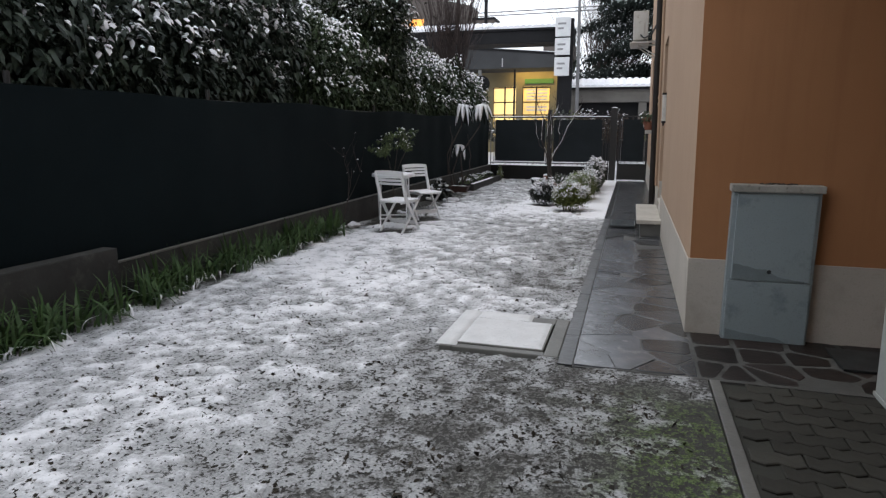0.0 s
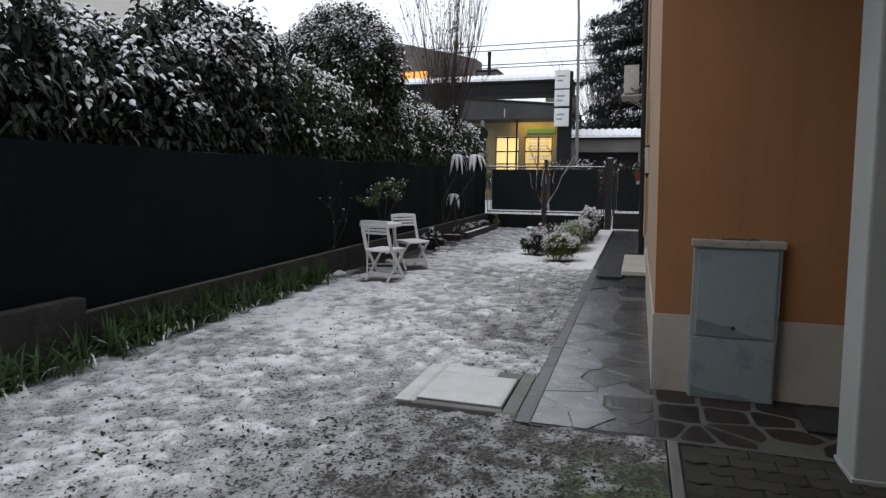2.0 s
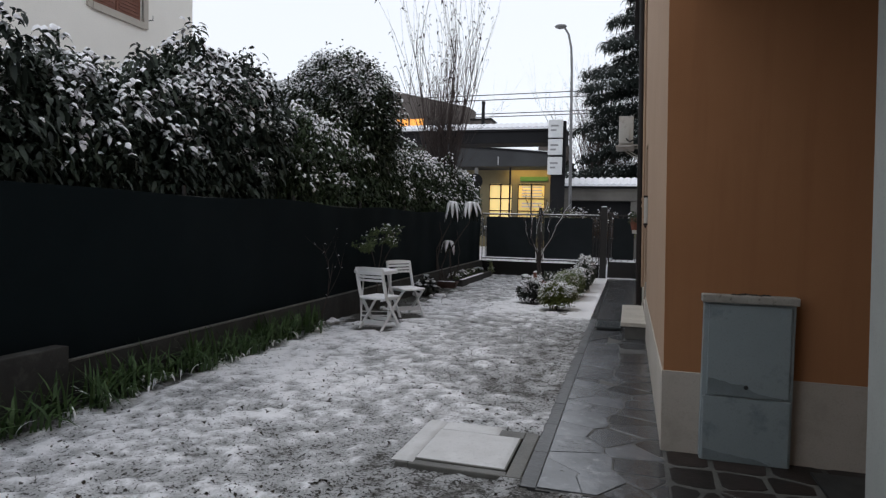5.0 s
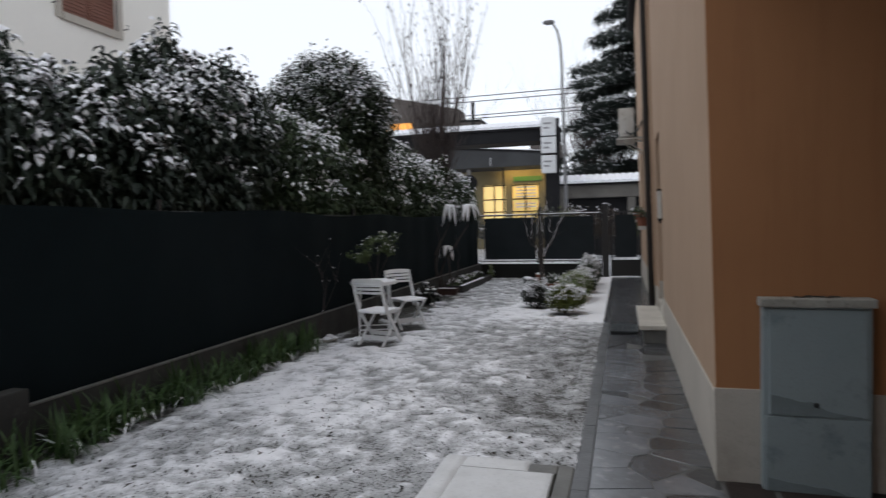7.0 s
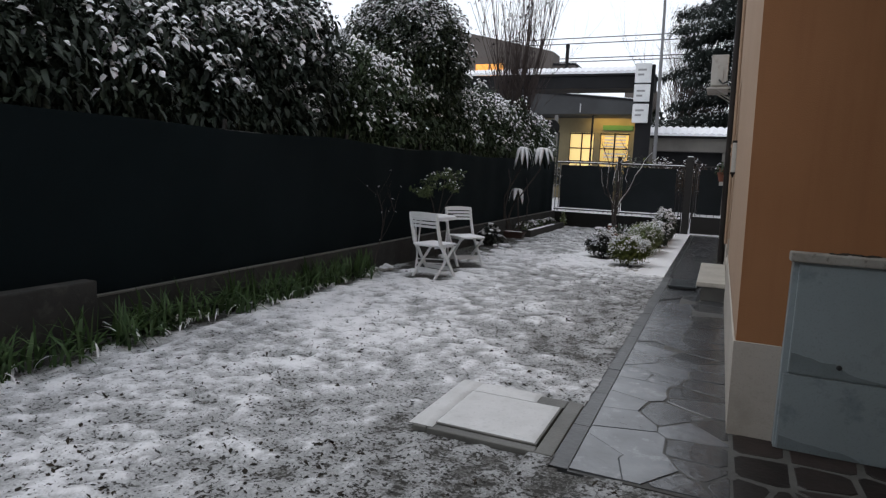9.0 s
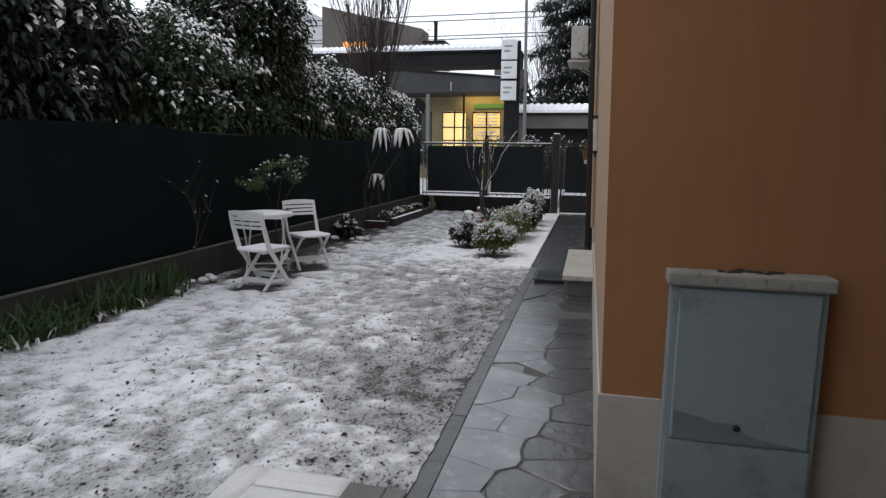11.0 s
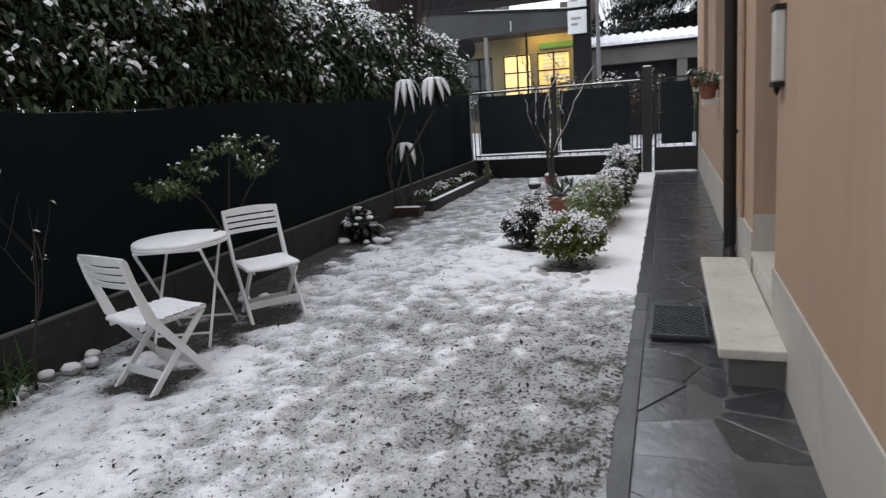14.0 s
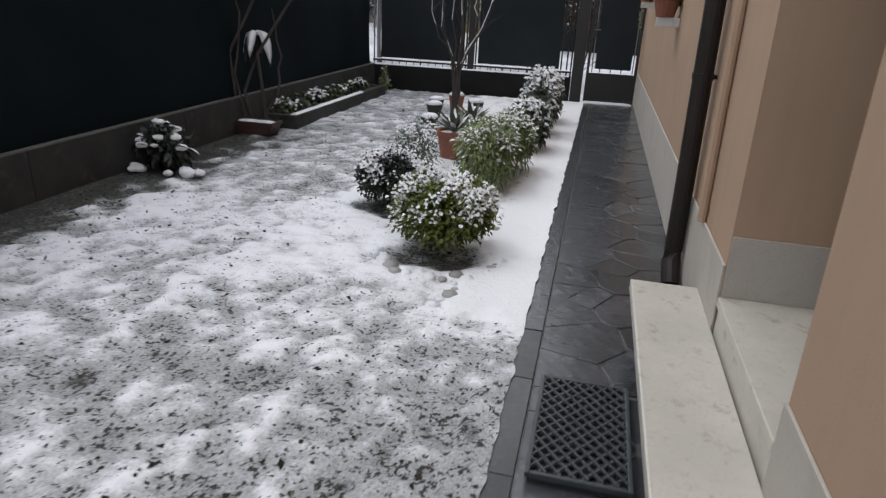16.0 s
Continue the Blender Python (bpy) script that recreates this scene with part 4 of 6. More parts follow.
# ---- garden furniture ----
def make_chair():
    ch = thing("folding_chair", "white slatted folding garden chair with snow on the seat", "chair", "chairs at the bistro table")
    W = 0.205
    for s in (-1, 1):
        x = s * W
        pts = [(x, -0.25, 0.80), (x, -0.225, 0.68), (x, -0.15, 0.44), (x, 0.17, 0.0)]
        bm = bmesh.new()
        rings = []
        for i, p in enumerate(pts):
            wy = (0.020, 0.024, 0.030, 0.024)[i]
            rings.append([bm.verts.new((p[0] + dx, p[1] + dy, p[2])) for dx, dy in ((-0.012, -wy), (0.012, -wy), (0.012, wy), (-0.012, wy))])
        for a, b in zip(rings, rings[1:]):
            for k in range(4):
                bm.faces.new((a[k], a[(k + 1) % 4], b[(k + 1) % 4], b[k]))
        bm.faces.new(rings[0][::-1]), bm.faces.new(rings[-1])
        bmesh.ops.bevel(bm, geom=[e for e in bm.edges], offset=0.004, segments=1, affect="EDGES")
        part("leg", bm, M_PLASTIC, ch)
        x2 = s * (W - 0.03)
        bm = bmesh.new()
        rings = []
        for i, p in enumerate([(x2, 0.19, 0.39), (x2, 0.0, 0.2), (x2, -0.20, 0.0)]):
            rings.append([bm.verts.new((p[0] + dx, p[1] + dy, p[2])) for dx, dy in ((-0.011, -0.026), (0.011, -0.026), (0.011, 0.026), (-0.011, 0.026))])
        for a, b in zip(rings, rings[1:]):
            for k in range(4):
                bm.faces.new((a[k], a[(k + 1) % 4], b[(k + 1) % 4], b[k]))
        bm.faces.new(rings[0][::-1]), bm.faces.new(rings[-1])
        bmesh.ops.bevel(bm, geom=[e for e in bm.edges], offset=0.004, segments=1, affect="EDGES")
        part("leg", bm, M_PLASTIC, ch)
        part("seat_rail", box(x2 - s * 0.024 - 0.01, x2 - s * 0.024 + 0.01, -0.19, 0.2, 0.375, 0.402, 0.004), M_PLASTIC, ch)
    part("stretcher", box(-W + 0.04, W - 0.04, -0.135, -0.115, 0.065, 0.115, 0.005), M_PLASTIC, ch)
    part("stretcher", box(-W + 0.01, W - 0.01, 0.075, 0.095, 0.085, 0.135, 0.005), M_PLASTIC, ch)
    for k in range(7):
        y = -0.185 + k * 0.058
        bm = bmesh.new()
        nseg = 8
        for i in range(nseg + 1):
            u = -1 + 2 * i / nseg
            dip = -0.012 * (1 - u * u)
            for z in (0.402, 0.418):
                for yy in (y, y + 0.046):
                    bm.verts.new((u * (W - 0.005), yy, z + dip))
        bm.verts.ensure_lookup_table()
        for i in range(nseg):
            a, b = 4 * i, 4 * i + 4
            for q in ((0, 1), (1, 3), (3, 2), (2, 0)):
                bm.faces.new((bm.verts[a + q[0]], bm.verts[a + q[1]], bm.verts[b + q[1]], bm.verts[b + q[0]]))
        bm.faces.new([bm.verts[i] for i in (0, 1, 3, 2)])
        e = 4 * nseg
        bm.faces.new([bm.verts[e + i] for i in (0, 2, 3, 1)])
        slat = part("seat_slat", bm, M_PLASTIC, ch)
        sv, sfc = [], []
        for i in range(nseg + 1):
            u = -1 + 2 * i / nseg
            dip = -0.012 * (1 - u * u)
            hh = 0.02 * (1 - 0.6 * abs(u) ** 4)
            for yy, z in ((y - 0.004, 0.417), (y + 0.004, 0.419 + hh * 0.8), (y + 0.026, 0.419 + hh), (y + 0.046, 0.419 + hh * 0.75), (y + 0.055, 0.417)):
                sv.append((u * (W - 0.01), yy, z + dip + 0.003 * noise.noise((u * 3, yy * 30, 0))))
        for i in range(nseg):
            for q in range(4):
                a = i * 5 + q
                sfc.append((a, a + 5, a + 6, a + 1))
        obj("snow", sv, sfc, M_SNOW, ch, smooth=True)
    for k, (z0, z1) in enumerate(((0.768, 0.812), (0.722, 0.754), (0.677, 0.708), (0.632, 0.662))):
        bm = bmesh.new()
        nseg = 10
        for i in range(nseg + 1):
            u = -1 + 2 * i / nseg
            bow = -0.028 * (1 - u * u)
            crown = 0.012 * (1 - u * u) if k == 0 else 0
            for z in (z0, z1):
                y = -0.25 + 0.105 * (0.80 - z) / 0.36 * 0.9
                for dy in (-0.009, 0.009):
                    bm.verts.new((u * (W + 0.012), y + bow + dy, z + (crown if z == z1 else 0)))
        bm.verts.ensure_lookup_table()
        for i in range(nseg):
            a, b = 4 * i, 4 * i + 4
            for q in ((0, 1), (1, 3), (3, 2), (2, 0)):
                bm.faces.new((bm.verts[a + q[0]], bm.verts[a + q[1]], bm.verts[b + q[1]], bm.verts[b + q[0]]))
        bm.faces.new([bm.verts[i] for i in (0, 1, 3, 2)])
        e = 4 * nseg
        bm.faces.new([bm.verts[e + i] for i in (0, 2, 3, 1)])
        part("back_slat", bm, M_PLASTIC, ch)
    return ch


chair = make_chair()
chair.matrix_basis = pose(-2.16, 8.36, 0.0, 0, 0, -13)
copy_thing(chair, pose(-2.22, 9.56, 0.0, 0, 0, -128))

tb = thing("bistro_table", "white round folding table topped with snow", "table", at=pose(-2.5, 9.02, 0, 0, 0, 20))
part("tabletop", add_lathe(bmesh.new(), [(0.285, 0.672), (0.314, 0.676), (0.317, 0.695), (0.31, 0.70)], sides=40), M_PLASTIC, tb)
part("snow", add_lathe(bmesh.new(), [(0.312, 0.699), (0.313, 0.712), (0.304, 0.722), (0.25, 0.729), (0.1, 0.731), (0.001, 0.731)], sides=40), M_SNOW, tb, smooth=True)
lt = bmesh.new()
for k in range(8):
    add_rock(lt, (0.22 + rng.normal(0, 0.025), 0.13 + rng.normal(0, 0.02), 0.733), 0.014, 0.5, k, 1)
part("leaf_litter", lt, M_DEADLEAF, tb, "brown wet leaves on the snow")
for s in (-1, 1):
    x = s * 0.22
    part("leg", tube([(x, -0.24, 0.675), (x, 0.26, 0.0)], 0.0105, 8), M_PLASTIC, tb)
    part("leg", tube([(x * 0.86, 0.24, 0.675), (x * 0.86, -0.26, 0.0)], 0.0105, 8), M_PLASTIC, tb)
for y, z, k in ((0.20, 0.08, 1.0), (-0.20, 0.08, 0.86), (-0.24, 0.67, 1.0), (0.24, 0.67, 0.86)):
    part("crossbar", tube([(-0.22 * k, y, z), (0.22 * k, y, z)], 0.009, 6), M_PLASTIC, tb)

# ---- planting along the wall ----
def iris(n, tall, lean0, lean1, wide=1.0):
    """Arching blades from one root; a blade that leans far bends back to the ground."""
    v, f = [], []
    ts = (0, 0.25, 0.5, 0.75, 1.0)
    for k in range(n):
        p = np.array((rng.normal(0, 0.05), rng.normal(0, 0.09), 0.0))
        a, lean, h, w = rng.random() * 6.28, rng.uniform(lean0, lean1), tall * rng.uniform(0.45, 1.2), rng.uniform(0.007, 0.013) * wide
        d = np.array((math.cos(a), math.sin(a), 0))
        s = np.array((-d[1], d[0], 0)) * w
        q = len(v)
        for t, wd in zip(ts, (0.8, 1.1, 1.0, 0.7, 0.08)):
            bend = lean * t
            c = p + d * h * t * math.sin(bend) + np.array((0, 0, max(0.006, h * t * math.cos(bend) * (1 - 0.12 * lean * t))))
            v += [c - s * wd, c + s * wd]
        for i in range(4):
            f.append((q + 2 * i, q + 2 * i + 1, q + 2 * i + 3, q + 2 * i + 2))
    return np.array(v), np.array(f)


clumps = []
for s in range(6):
    e = thing("iris_clump", "clump of green iris blades dusted with snow", "plant", "irises along the wall")
    fast_mesh("foliage", *iris(30, 0.33, 0.05, 1.5), M_BLADE, e)["kind"] = "stuff"
    v, f = iris(2 if s % 2 else 5, 0.17, 0.7, 1.7, 0.65)
    v[:, 0] += 0.08
    v[:, 2] += 0.004
    fast_mesh("snow_cover", v, f, M_SNOW, e, "bent blades coated with snow")["kind"] = "stuff"
    clumps.append(e)
places = []
y = 2.2
while y < 8.0:
    places.append((-2.74 - 0.14 * smooth(3.0, 8.0, y) + rng.normal(0, 0.05), y))
    if rng.random() < 0.7:
        places.append((-2.87 - 0.05 * smooth(3.0, 8.0, y) + rng.normal(0, 0.02), y + 0.09))
    y += rng.uniform(0.11, 0.34)
for k, (x, y) in enumerate(places):
    m = pose(x, y, 0.0, 0, 0, rng.uniform(-50, 50))
    if k < 6:
        clumps[k].matrix_basis = m
    else:
        copy_thing(clumps[int(rng.integers(6))], m)

for k, (x, y, r) in enumerate(((-2.93, 8.18, 0.08), (-2.86, 8.3, 0.09), (-2.82, 8.42, 0.07), (-2.93, 8.52, 0.075), (-2.62, 9.75, 0.08), (-2.74, 9.9, 0.07), (-2.5, 9.85, 0.07), (-2.85, 7.95, 0.08), (-2.75, 7.7, 0.07))):
    e = thing("border_stone", "garden stone capped with snow", "stone", "border stones")
    r *= 0.72
    part("stone", add_rock(bmesh.new(), (x, y, 0.02), r, 0.6, k), M_PEBBLE, e, smooth=True)
    part("snow", add_rock(bmesh.new(), (x, y, 0.038), r * 0.95, 0.5, k + 0.2), M_SNOW, e, smooth=True)

sap = thing("bare_sapling", "thin bare sapling with frosted twigs by the fence", "tree")
bits = []
part("trunk", branches(bmesh.new(), (-2.85, 8.05, 0.0), (0.02, 0.05, 1), 0.85, 0.012, 2, 0.7, 3, 0.5, bits), M_TWIG, sap)
bits = bits[::4]
v, f = leaves(np.array([tuple(b) for b in bits]), rng.normal(0, 1, (len(bits), 3)) * (1, 1, 0.2), 0.04, 0.012, lift=0.004, puff=0.004)
fast_mesh("snow_cover", v, f, M_SNOW, sap)

ev = thing("evergreen_shrub", "leggy shrub with light green leaf tufts before the fence", "shrub")
for tip in ((-2.8, 9.45, 1.05), (-2.8, 10.05, 1.2), (-2.78, 10.5, 1.1)):
    part("stem", tube([(-2.88, 10.0, 0.0), (-2.88, 9.98, 0.5), ((-2.88 + tip[0]) / 2, (9.98 + tip[1]) / 2, 0.85), tip], [0.016, 0.013, 0.009, 0.005], 5), M_BARK, ev)
sprays = []
for cx, cy, cz, rx, ry, k in ((-2.8, 9.42, 1.04, 0.12, 0.3, 11), (-2.78, 9.62, 1.16, 0.1, 0.16, 5), (-2.8, 10.1, 1.25, 0.1, 0.2, 7), (-2.76, 10.48, 1.13, 0.1, 0.28, 9)):
    for q in range(k):
        sprays.append((cx + rng.normal(0, rx * 0.7), cy + rng.uniform(-ry, ry), cz + rng.normal(0, 0.05), 0.07, 0.085, 0.028))
foliage(ev, sprays, 1300, 0.045, 0.02, M_EVERGREEN, 0.32, hollow=0.1, droop=0.2, clump=6.0)

fl = thing("flower_shrub", "small shrub with heavy lumps of snow", "shrub")
part("stems", branches(bmesh.new(), (-2.76, 12.2, 0.0), (0, 0, 1), 0.3, 0.012, 2, 0.9, 3, 0.3), M_TWIG, fl)
foliage(fl, [(-2.76, 12.2, 0.2, 0.2, 0.18, 0.17)], 260, 0.09, 0.05, M_DARKBUSH, 0.2, hollow=0.2)
bm = bmesh.new()
for k in range(16):
    a, q = rng.random() * 6.28, rng.uniform(0.02, 0.2)
    add_rock(bm, (-2.76 + q * math.cos(a), 12.2 + q * math.sin(a), 0.40 - 0.9 * q + rng.normal(0, 0.03)), rng.uniform(0.028, 0.055), 0.5, k)
for k, (x, y, r) in enumerate(((-2.98, 12.1, 0.05), (-2.9, 12.05, 0.06), (-2.52, 12.12, 0.055), (-2.45, 12.05, 0.065), (-2.38, 12.1, 0.05), (-2.6, 12.0, 0.04), (-2.93, 12.0, 0.04))):
    add_rock(bm, (x, y, 0.02), r, 0.65, k * 1.7 + 20)
part("snow", bm, M_SNOW, fl, "lumps of snow", True)["kind"] = "stuff"

# planter with drooping snowy rosettes
pl = thing("terracotta_planter", "long terracotta planter with snow on its soil", "planter")
bm = bmesh.new()
v0 = [(-0.30, -0.11), (0.30, -0.11), (0.30, 0.11), (-0.30, 0.11)]
rings = [[bm.verts.new((-2.88 + x * k, 13.8 + y * k, z)) for x, y in v0] for k, z in ((0.86, 0.0), (0.97, 0.10), (1.03, 0.102), (1.03, 0.135), (0.95, 0.135), (0.93, 0.10))]
for a, b in zip(rings, rings[1:]):
    for q in range(4):
        bm.faces.new((a[q], a[(q + 1) % 4], b[(q + 1) % 4], b[q]))
bm.faces.new(rings[0][::-1])
part("pot", bm, M_DARKTERRA, pl)
part("soil", box(-3.16, -2.60, 13.7, 13.9, 0.06, 0.108, 0.0), M_SOIL, pl)
snow_pad("snow", -3.13, -2.63, 13.71, 13.89, 0.109, 0.03, pl, 12)
ro = thing("drooping_shrub", "tall bare-stemmed plant with drooping snowy leaf rosettes", "shrub")
bm = bmesh.new()
HEADS = [((-3.02, 13.8), (-2.78, 14.0, 1.80), 0.27), ((-2.72, 13.84), (-2.36, 14.0, 1.80), 0.26), ((-2.9, 13.85), (-2.86, 14.0, 0.95), 0.2)]
for (bx, by), (hx, hy, hz), r in HEADS:
    add_tube(bm, [(bx, by, 0.15), (bx - 0.06, by, 0.45 * hz), (hx - 0.03, hy, 0.8 * hz), (hx, hy, hz)], [0.02, 0.017, 0.013, 0.009], 6)
for line in (((-2.95, 13.8, 0.15), (-3.12, 13.8, 0.38), (-3.2, 13.82, 0.62), (-3.28, 13.84, 0.7)), ((-2.75, 13.85, 0.15), (-2.6, 13.9, 0.42), (-2.58, 13.95, 0.8), (-2.64, 13.98, 1.25)), ((-2.95, 13.8, 0.15), (-3.05, 13.85, 0.6), (-2.98, 13.9, 1.1), (-3.05, 13.95, 1.42))):
    add_tube(bm, crooked(line, 0.012), np.linspace(0.017, 0.006, 10).tolist(), 6)
part("stem", bm, M_BARK, ro)


def rosette(c, r, n, seed, wide, ends):
    """Long leaves that arch up and hang down, with thickness."""
    own = np.random.default_rng(seed)
    bm = bmesh.new()
    for k in range(n):
        a = 2 * math.pi * k / n + own.normal(0, 0.18)
        ln, drop, turn = r * own.uniform(0.75, 1.25), own.uniform(0.5, 1.15), own.normal(0, 0.3)
        d = Vector((math.cos(a), math.sin(a), 0))
        s = Vector((-math.sin(a + turn), math.cos(a + turn), 0))
        rows = []
        for t, w, z in ((0, 0.02, 0.0), (0.22, 0.046, 0.05), (0.48, 0.062, 0.03), (0.72, 0.058, -0.07), (0.92, 0.036, -0.18), (1.02, 0.008, -0.27)):
            t *= ends
            w *= wide
            z *= ends if z < 0 else 1
            p = Vector(c) + d * ln * (t - 0.3 * t * t) * 0.98 + Vector((0, 0, (z if z > 0 else z * drop) * r * 4.6))
            rows.append((bm.verts.new(p - s * w), bm.verts.new(p + Vector((0, 0, 0.012)) + d * 0.006), bm.verts.new(p + s * w), bm.verts.new(p - Vector((0, 0, 0.006)))))
        for a1, b1 in zip(rows, rows[1:]):
            for q in range(4):
                bm.faces.new((a1[q], a1[(q + 1) % 4], b1[(q + 1) % 4], b1[q]))
    return bm


for q, ((_, (hx, hy, hz), r), n) in enumerate(zip(HEADS, (10, 10, 4))):
    part("leaves", rosette((hx, hy, hz - 0.012), r * 1.02, n, q, 1.0, 1.0), M_LAUREL, ro, smooth=True)
    part("snow_cover", rosette((hx, hy, hz + 0.022), r * 1.1, n, q, 0.85, 0.93), M_SNOW, ro, smooth=True)

# raised bed
bed = thing("raised_bed", "raised bed with a low mossy concrete edge", "planting bed")
part("edge", box(-2.66, -2.56, 14.2, 17.3, -0.03, 0.14, 0.012), M_CONCRETE, bed)
part("edge", box(-2.95, -2.66, 14.2, 14.28, -0.03, 0.14, 0.012), M_CONCRETE, bed)
part("edge", box(-3.0, -2.66, 17.22, 17.3, -0.03, 0.14, 0.012), M_CONCRETE, bed)
part("soil", box(-3.0, -2.66, 14.28, 17.22, -0.03, 0.10, 0.0), M_SOIL, bed)
for k in range(9):
    y = 14.5 + k * 0.32
    e = thing("bed_plant", "low plant half covered by snow", "plant", "bed plants")
    foliage(e, [(-2.84 + rng.normal(0, 0.04), y, 0.17, 0.11, 0.14, 0.09)], 90, 0.07, 0.035, M_DARKBUSH if k % 2 else M_EVERGREEN, 0.9, hollow=0.3)
snow_pad("snow", -2.655, -2.57, 14.25, 16.4, 0.138, 0.016, bed, 21, "thin snow on the edge")
e = thing("dwarf_conifer", "small pale green pointed conifer", "shrub")
foliage(e, [(-2.62, 17.42, 0.12 + 0.07 * q, 0.09 - 0.018 * q, 0.09 - 0.018 * q, 0.07) for q in range(5)], 420, 0.05, 0.014, M_GREENBUSH, 0.2, hollow=0.3, droop=0.0)
part("trunk", tube([(-2.62, 17.42, -0.01), (-2.62, 17.42, 0.3)], 0.012, 5), M_BARK, e)

# ---- island of shrubs ----
def bush(name, label, x, y, rx, ry, h, mt, n, ll, lw, snow, hollow=0.45, low=0.0, droop=0.3, puff=0.012):
    e = thing(name, label, "shrub", "shrubs in the snow")
    part("stems", branches(bmesh.new(), (x, y, -0.01), (0, 0, 1), h * 0.6, 0.014, 2, 0.9, 3, 0.3), M_BARK, e)
    blobs = [(x, y, low + (h - low) * 0.5, rx, ry, (h - low) * 0.5)]
    for k in range(5):
        a = k * 1.257 + rng.random()
        blobs.append((x + math.cos(a) * rx * 0.5, y + math.sin(a) * ry * 0.5, low + (h - low) * rng.uniform(0.45, 0.68), rx * 0.52, ry * 0.52, (h - low) * 0.34))
    foliage(e, blobs, n, ll, lw, mt, snow, droop, 0.03, hollow, puff=puff, pad=(0.9, 1.15), clump=7.0)
    return e


bush("clipped_bush", "round olive-green bush topped with snow", -0.13, 11.2, 0.31, 0.27, 0.47, M_BOX, 9500, 0.028, 0.022, 1.0, puff=0.012, droop=0.2, low=0.02)
bush("dark_bush", "dark round bush thickly capped with snow", -0.66, 11.92, 0.27, 0.24, 0.40, M_DARKBUSH, 7000, 0.028, 0.022, 1.3, puff=0.014, droop=0.2)
bush("feathery_bush", "fresh green feathery bush with little snow", -0.12, 12.65, 0.24, 0.34, 0.58, M_GREENBUSH, 5200, 0.05, 0.014, 0.35, droop=0.3)
bush("feathery_bush", "fresh green feathery bush with little snow", -0.02, 13.2, 0.22, 0.3, 0.56, M_GREENBUSH, 4200, 0.05, 0.014, 0.5, droop=0.3)
bush("snowy_bush", "grey-green bush dusted with snow", 0.03, 14.2, 0.2, 0.28, 0.52, M_GREYBUSH, 2600, 0.06, 0.026, 1.0, puff=0.022)
bush("snowy_bush", "tall grey-green bush dusted with snow", 0.05, 15.1, 0.2, 0.28, 0.74, M_GREYBUSH, 3000, 0.065, 0.028, 1.0, puff=0.022)
bush("snowy_bush", "grey-green bush dusted with snow", 0.02, 16.0, 0.22, 0.28, 0.66, M_GREYBUSH, 2400, 0.065, 0.028, 0.9, puff=0.022)
bush("low_grey_shrub", "sparse grey shrub frosted with snow", -0.75, 12.75, 0.2, 0.25, 0.45, M_GREYBUSH, 800, 0.06, 0.012, 0.7, 0.2)
bush("low_grey_shrub", "sparse grey shrub frosted with snow", -0.95, 13.7, 0.2, 0.25, 0.34, M_GREYBUSH, 600, 0.06, 0.012, 0.7, 0.2)


def agave(parent, c, r, n, material):
    bm = bmesh.new()
    for k in range(n):
        a = 2.4 * k
        el = 0.35 + 0.9 * (k / n)
        d = Vector((math.cos(a) * math.cos(el), math.sin(a) * math.cos(el), math.sin(el)))
        s = Vector((-math.sin(a), math.cos(a), 0))
        p0, p1, p2 = Vector(c), Vector(c) + d * r * 0.5, Vector(c) + d * r - Vector((0, 0, 0.03))
        w = r * 0.10
        q = [bm.verts.new(p) for p in (p0 - s * w * 0.6, p0 + s * w * 0.6, p1 + s * w, p1 - s * w, p1 - Vector((0, 0, 0.015)), p2)]
        for fc in ((0, 1, 4), (1, 2, 4), (0, 4, 3), (2, 5, 4), (3, 4, 5)):
            bm.faces.new([q[i] for i in fc])
    part("leaves", bm, material, parent)


for k, (x, y, r, hh) in enumerate(((-0.6, 13.55, 0.165, 0.27), (-0.62, 14.5, 0.17, 0.2))):
    e = thing("potted_agave", "terracotta pot with a spiky snow-dusted plant", "potted plant", "pots in the snow")
    part("pot", add_lathe(bmesh.new(), [(r * 0.72, -0.01), (r * 0.95, hh - 0.05), (r * 1.02, hh - 0.048), (r * 1.02, hh), (r * 0.9, hh), (r * 0.88, hh - 0.03)], (x, y, 0), 20), M_TERRA, e)
    part("soil", add_lathe(bmesh.new(), [(r * 0.9, 0), (r * 0.5, 0.02), (0.001, 0.024)], (x, y, hh - 0.03), 16), M_SNOW, e, "snow on the soil")
    agave(e, (x, y, hh - 0.02), 0.30, 16, M_GREYBUSH)
    agave(e, (x, y, hh - 0.004), 0.26, 7, M_SNOW)
for k, (x, y, hh) in enumerate(((-1.35, 15.7, 0.16), (-1.15, 16.1, 0.24), (-1.5, 16.4, 0.12), (-0.85, 15.9, 0.2), (-0.72, 15.2, 0.2), (-1.25, 15.1, 0.1))):
    e = thing("garden_pot", "small dark garden pot capped with snow", "pot", "small pots")
    part("pot", add_lathe(bmesh.new(), [(0.07, -0.01), (0.1, hh * 0.8), (0.11, hh), (0.09, hh)], (x, y, 0), 14), M_TERRA if k % 3 == 1 else M_CONCRETE, e)
    part("snow", add_lathe(bmesh.new(), [(0.1, 0), (0.105, 0.02), (0.07, 0.045), (0.001, 0.05)], (x, y, hh - 0.004), 14), M_SNOW, e, smooth=True)

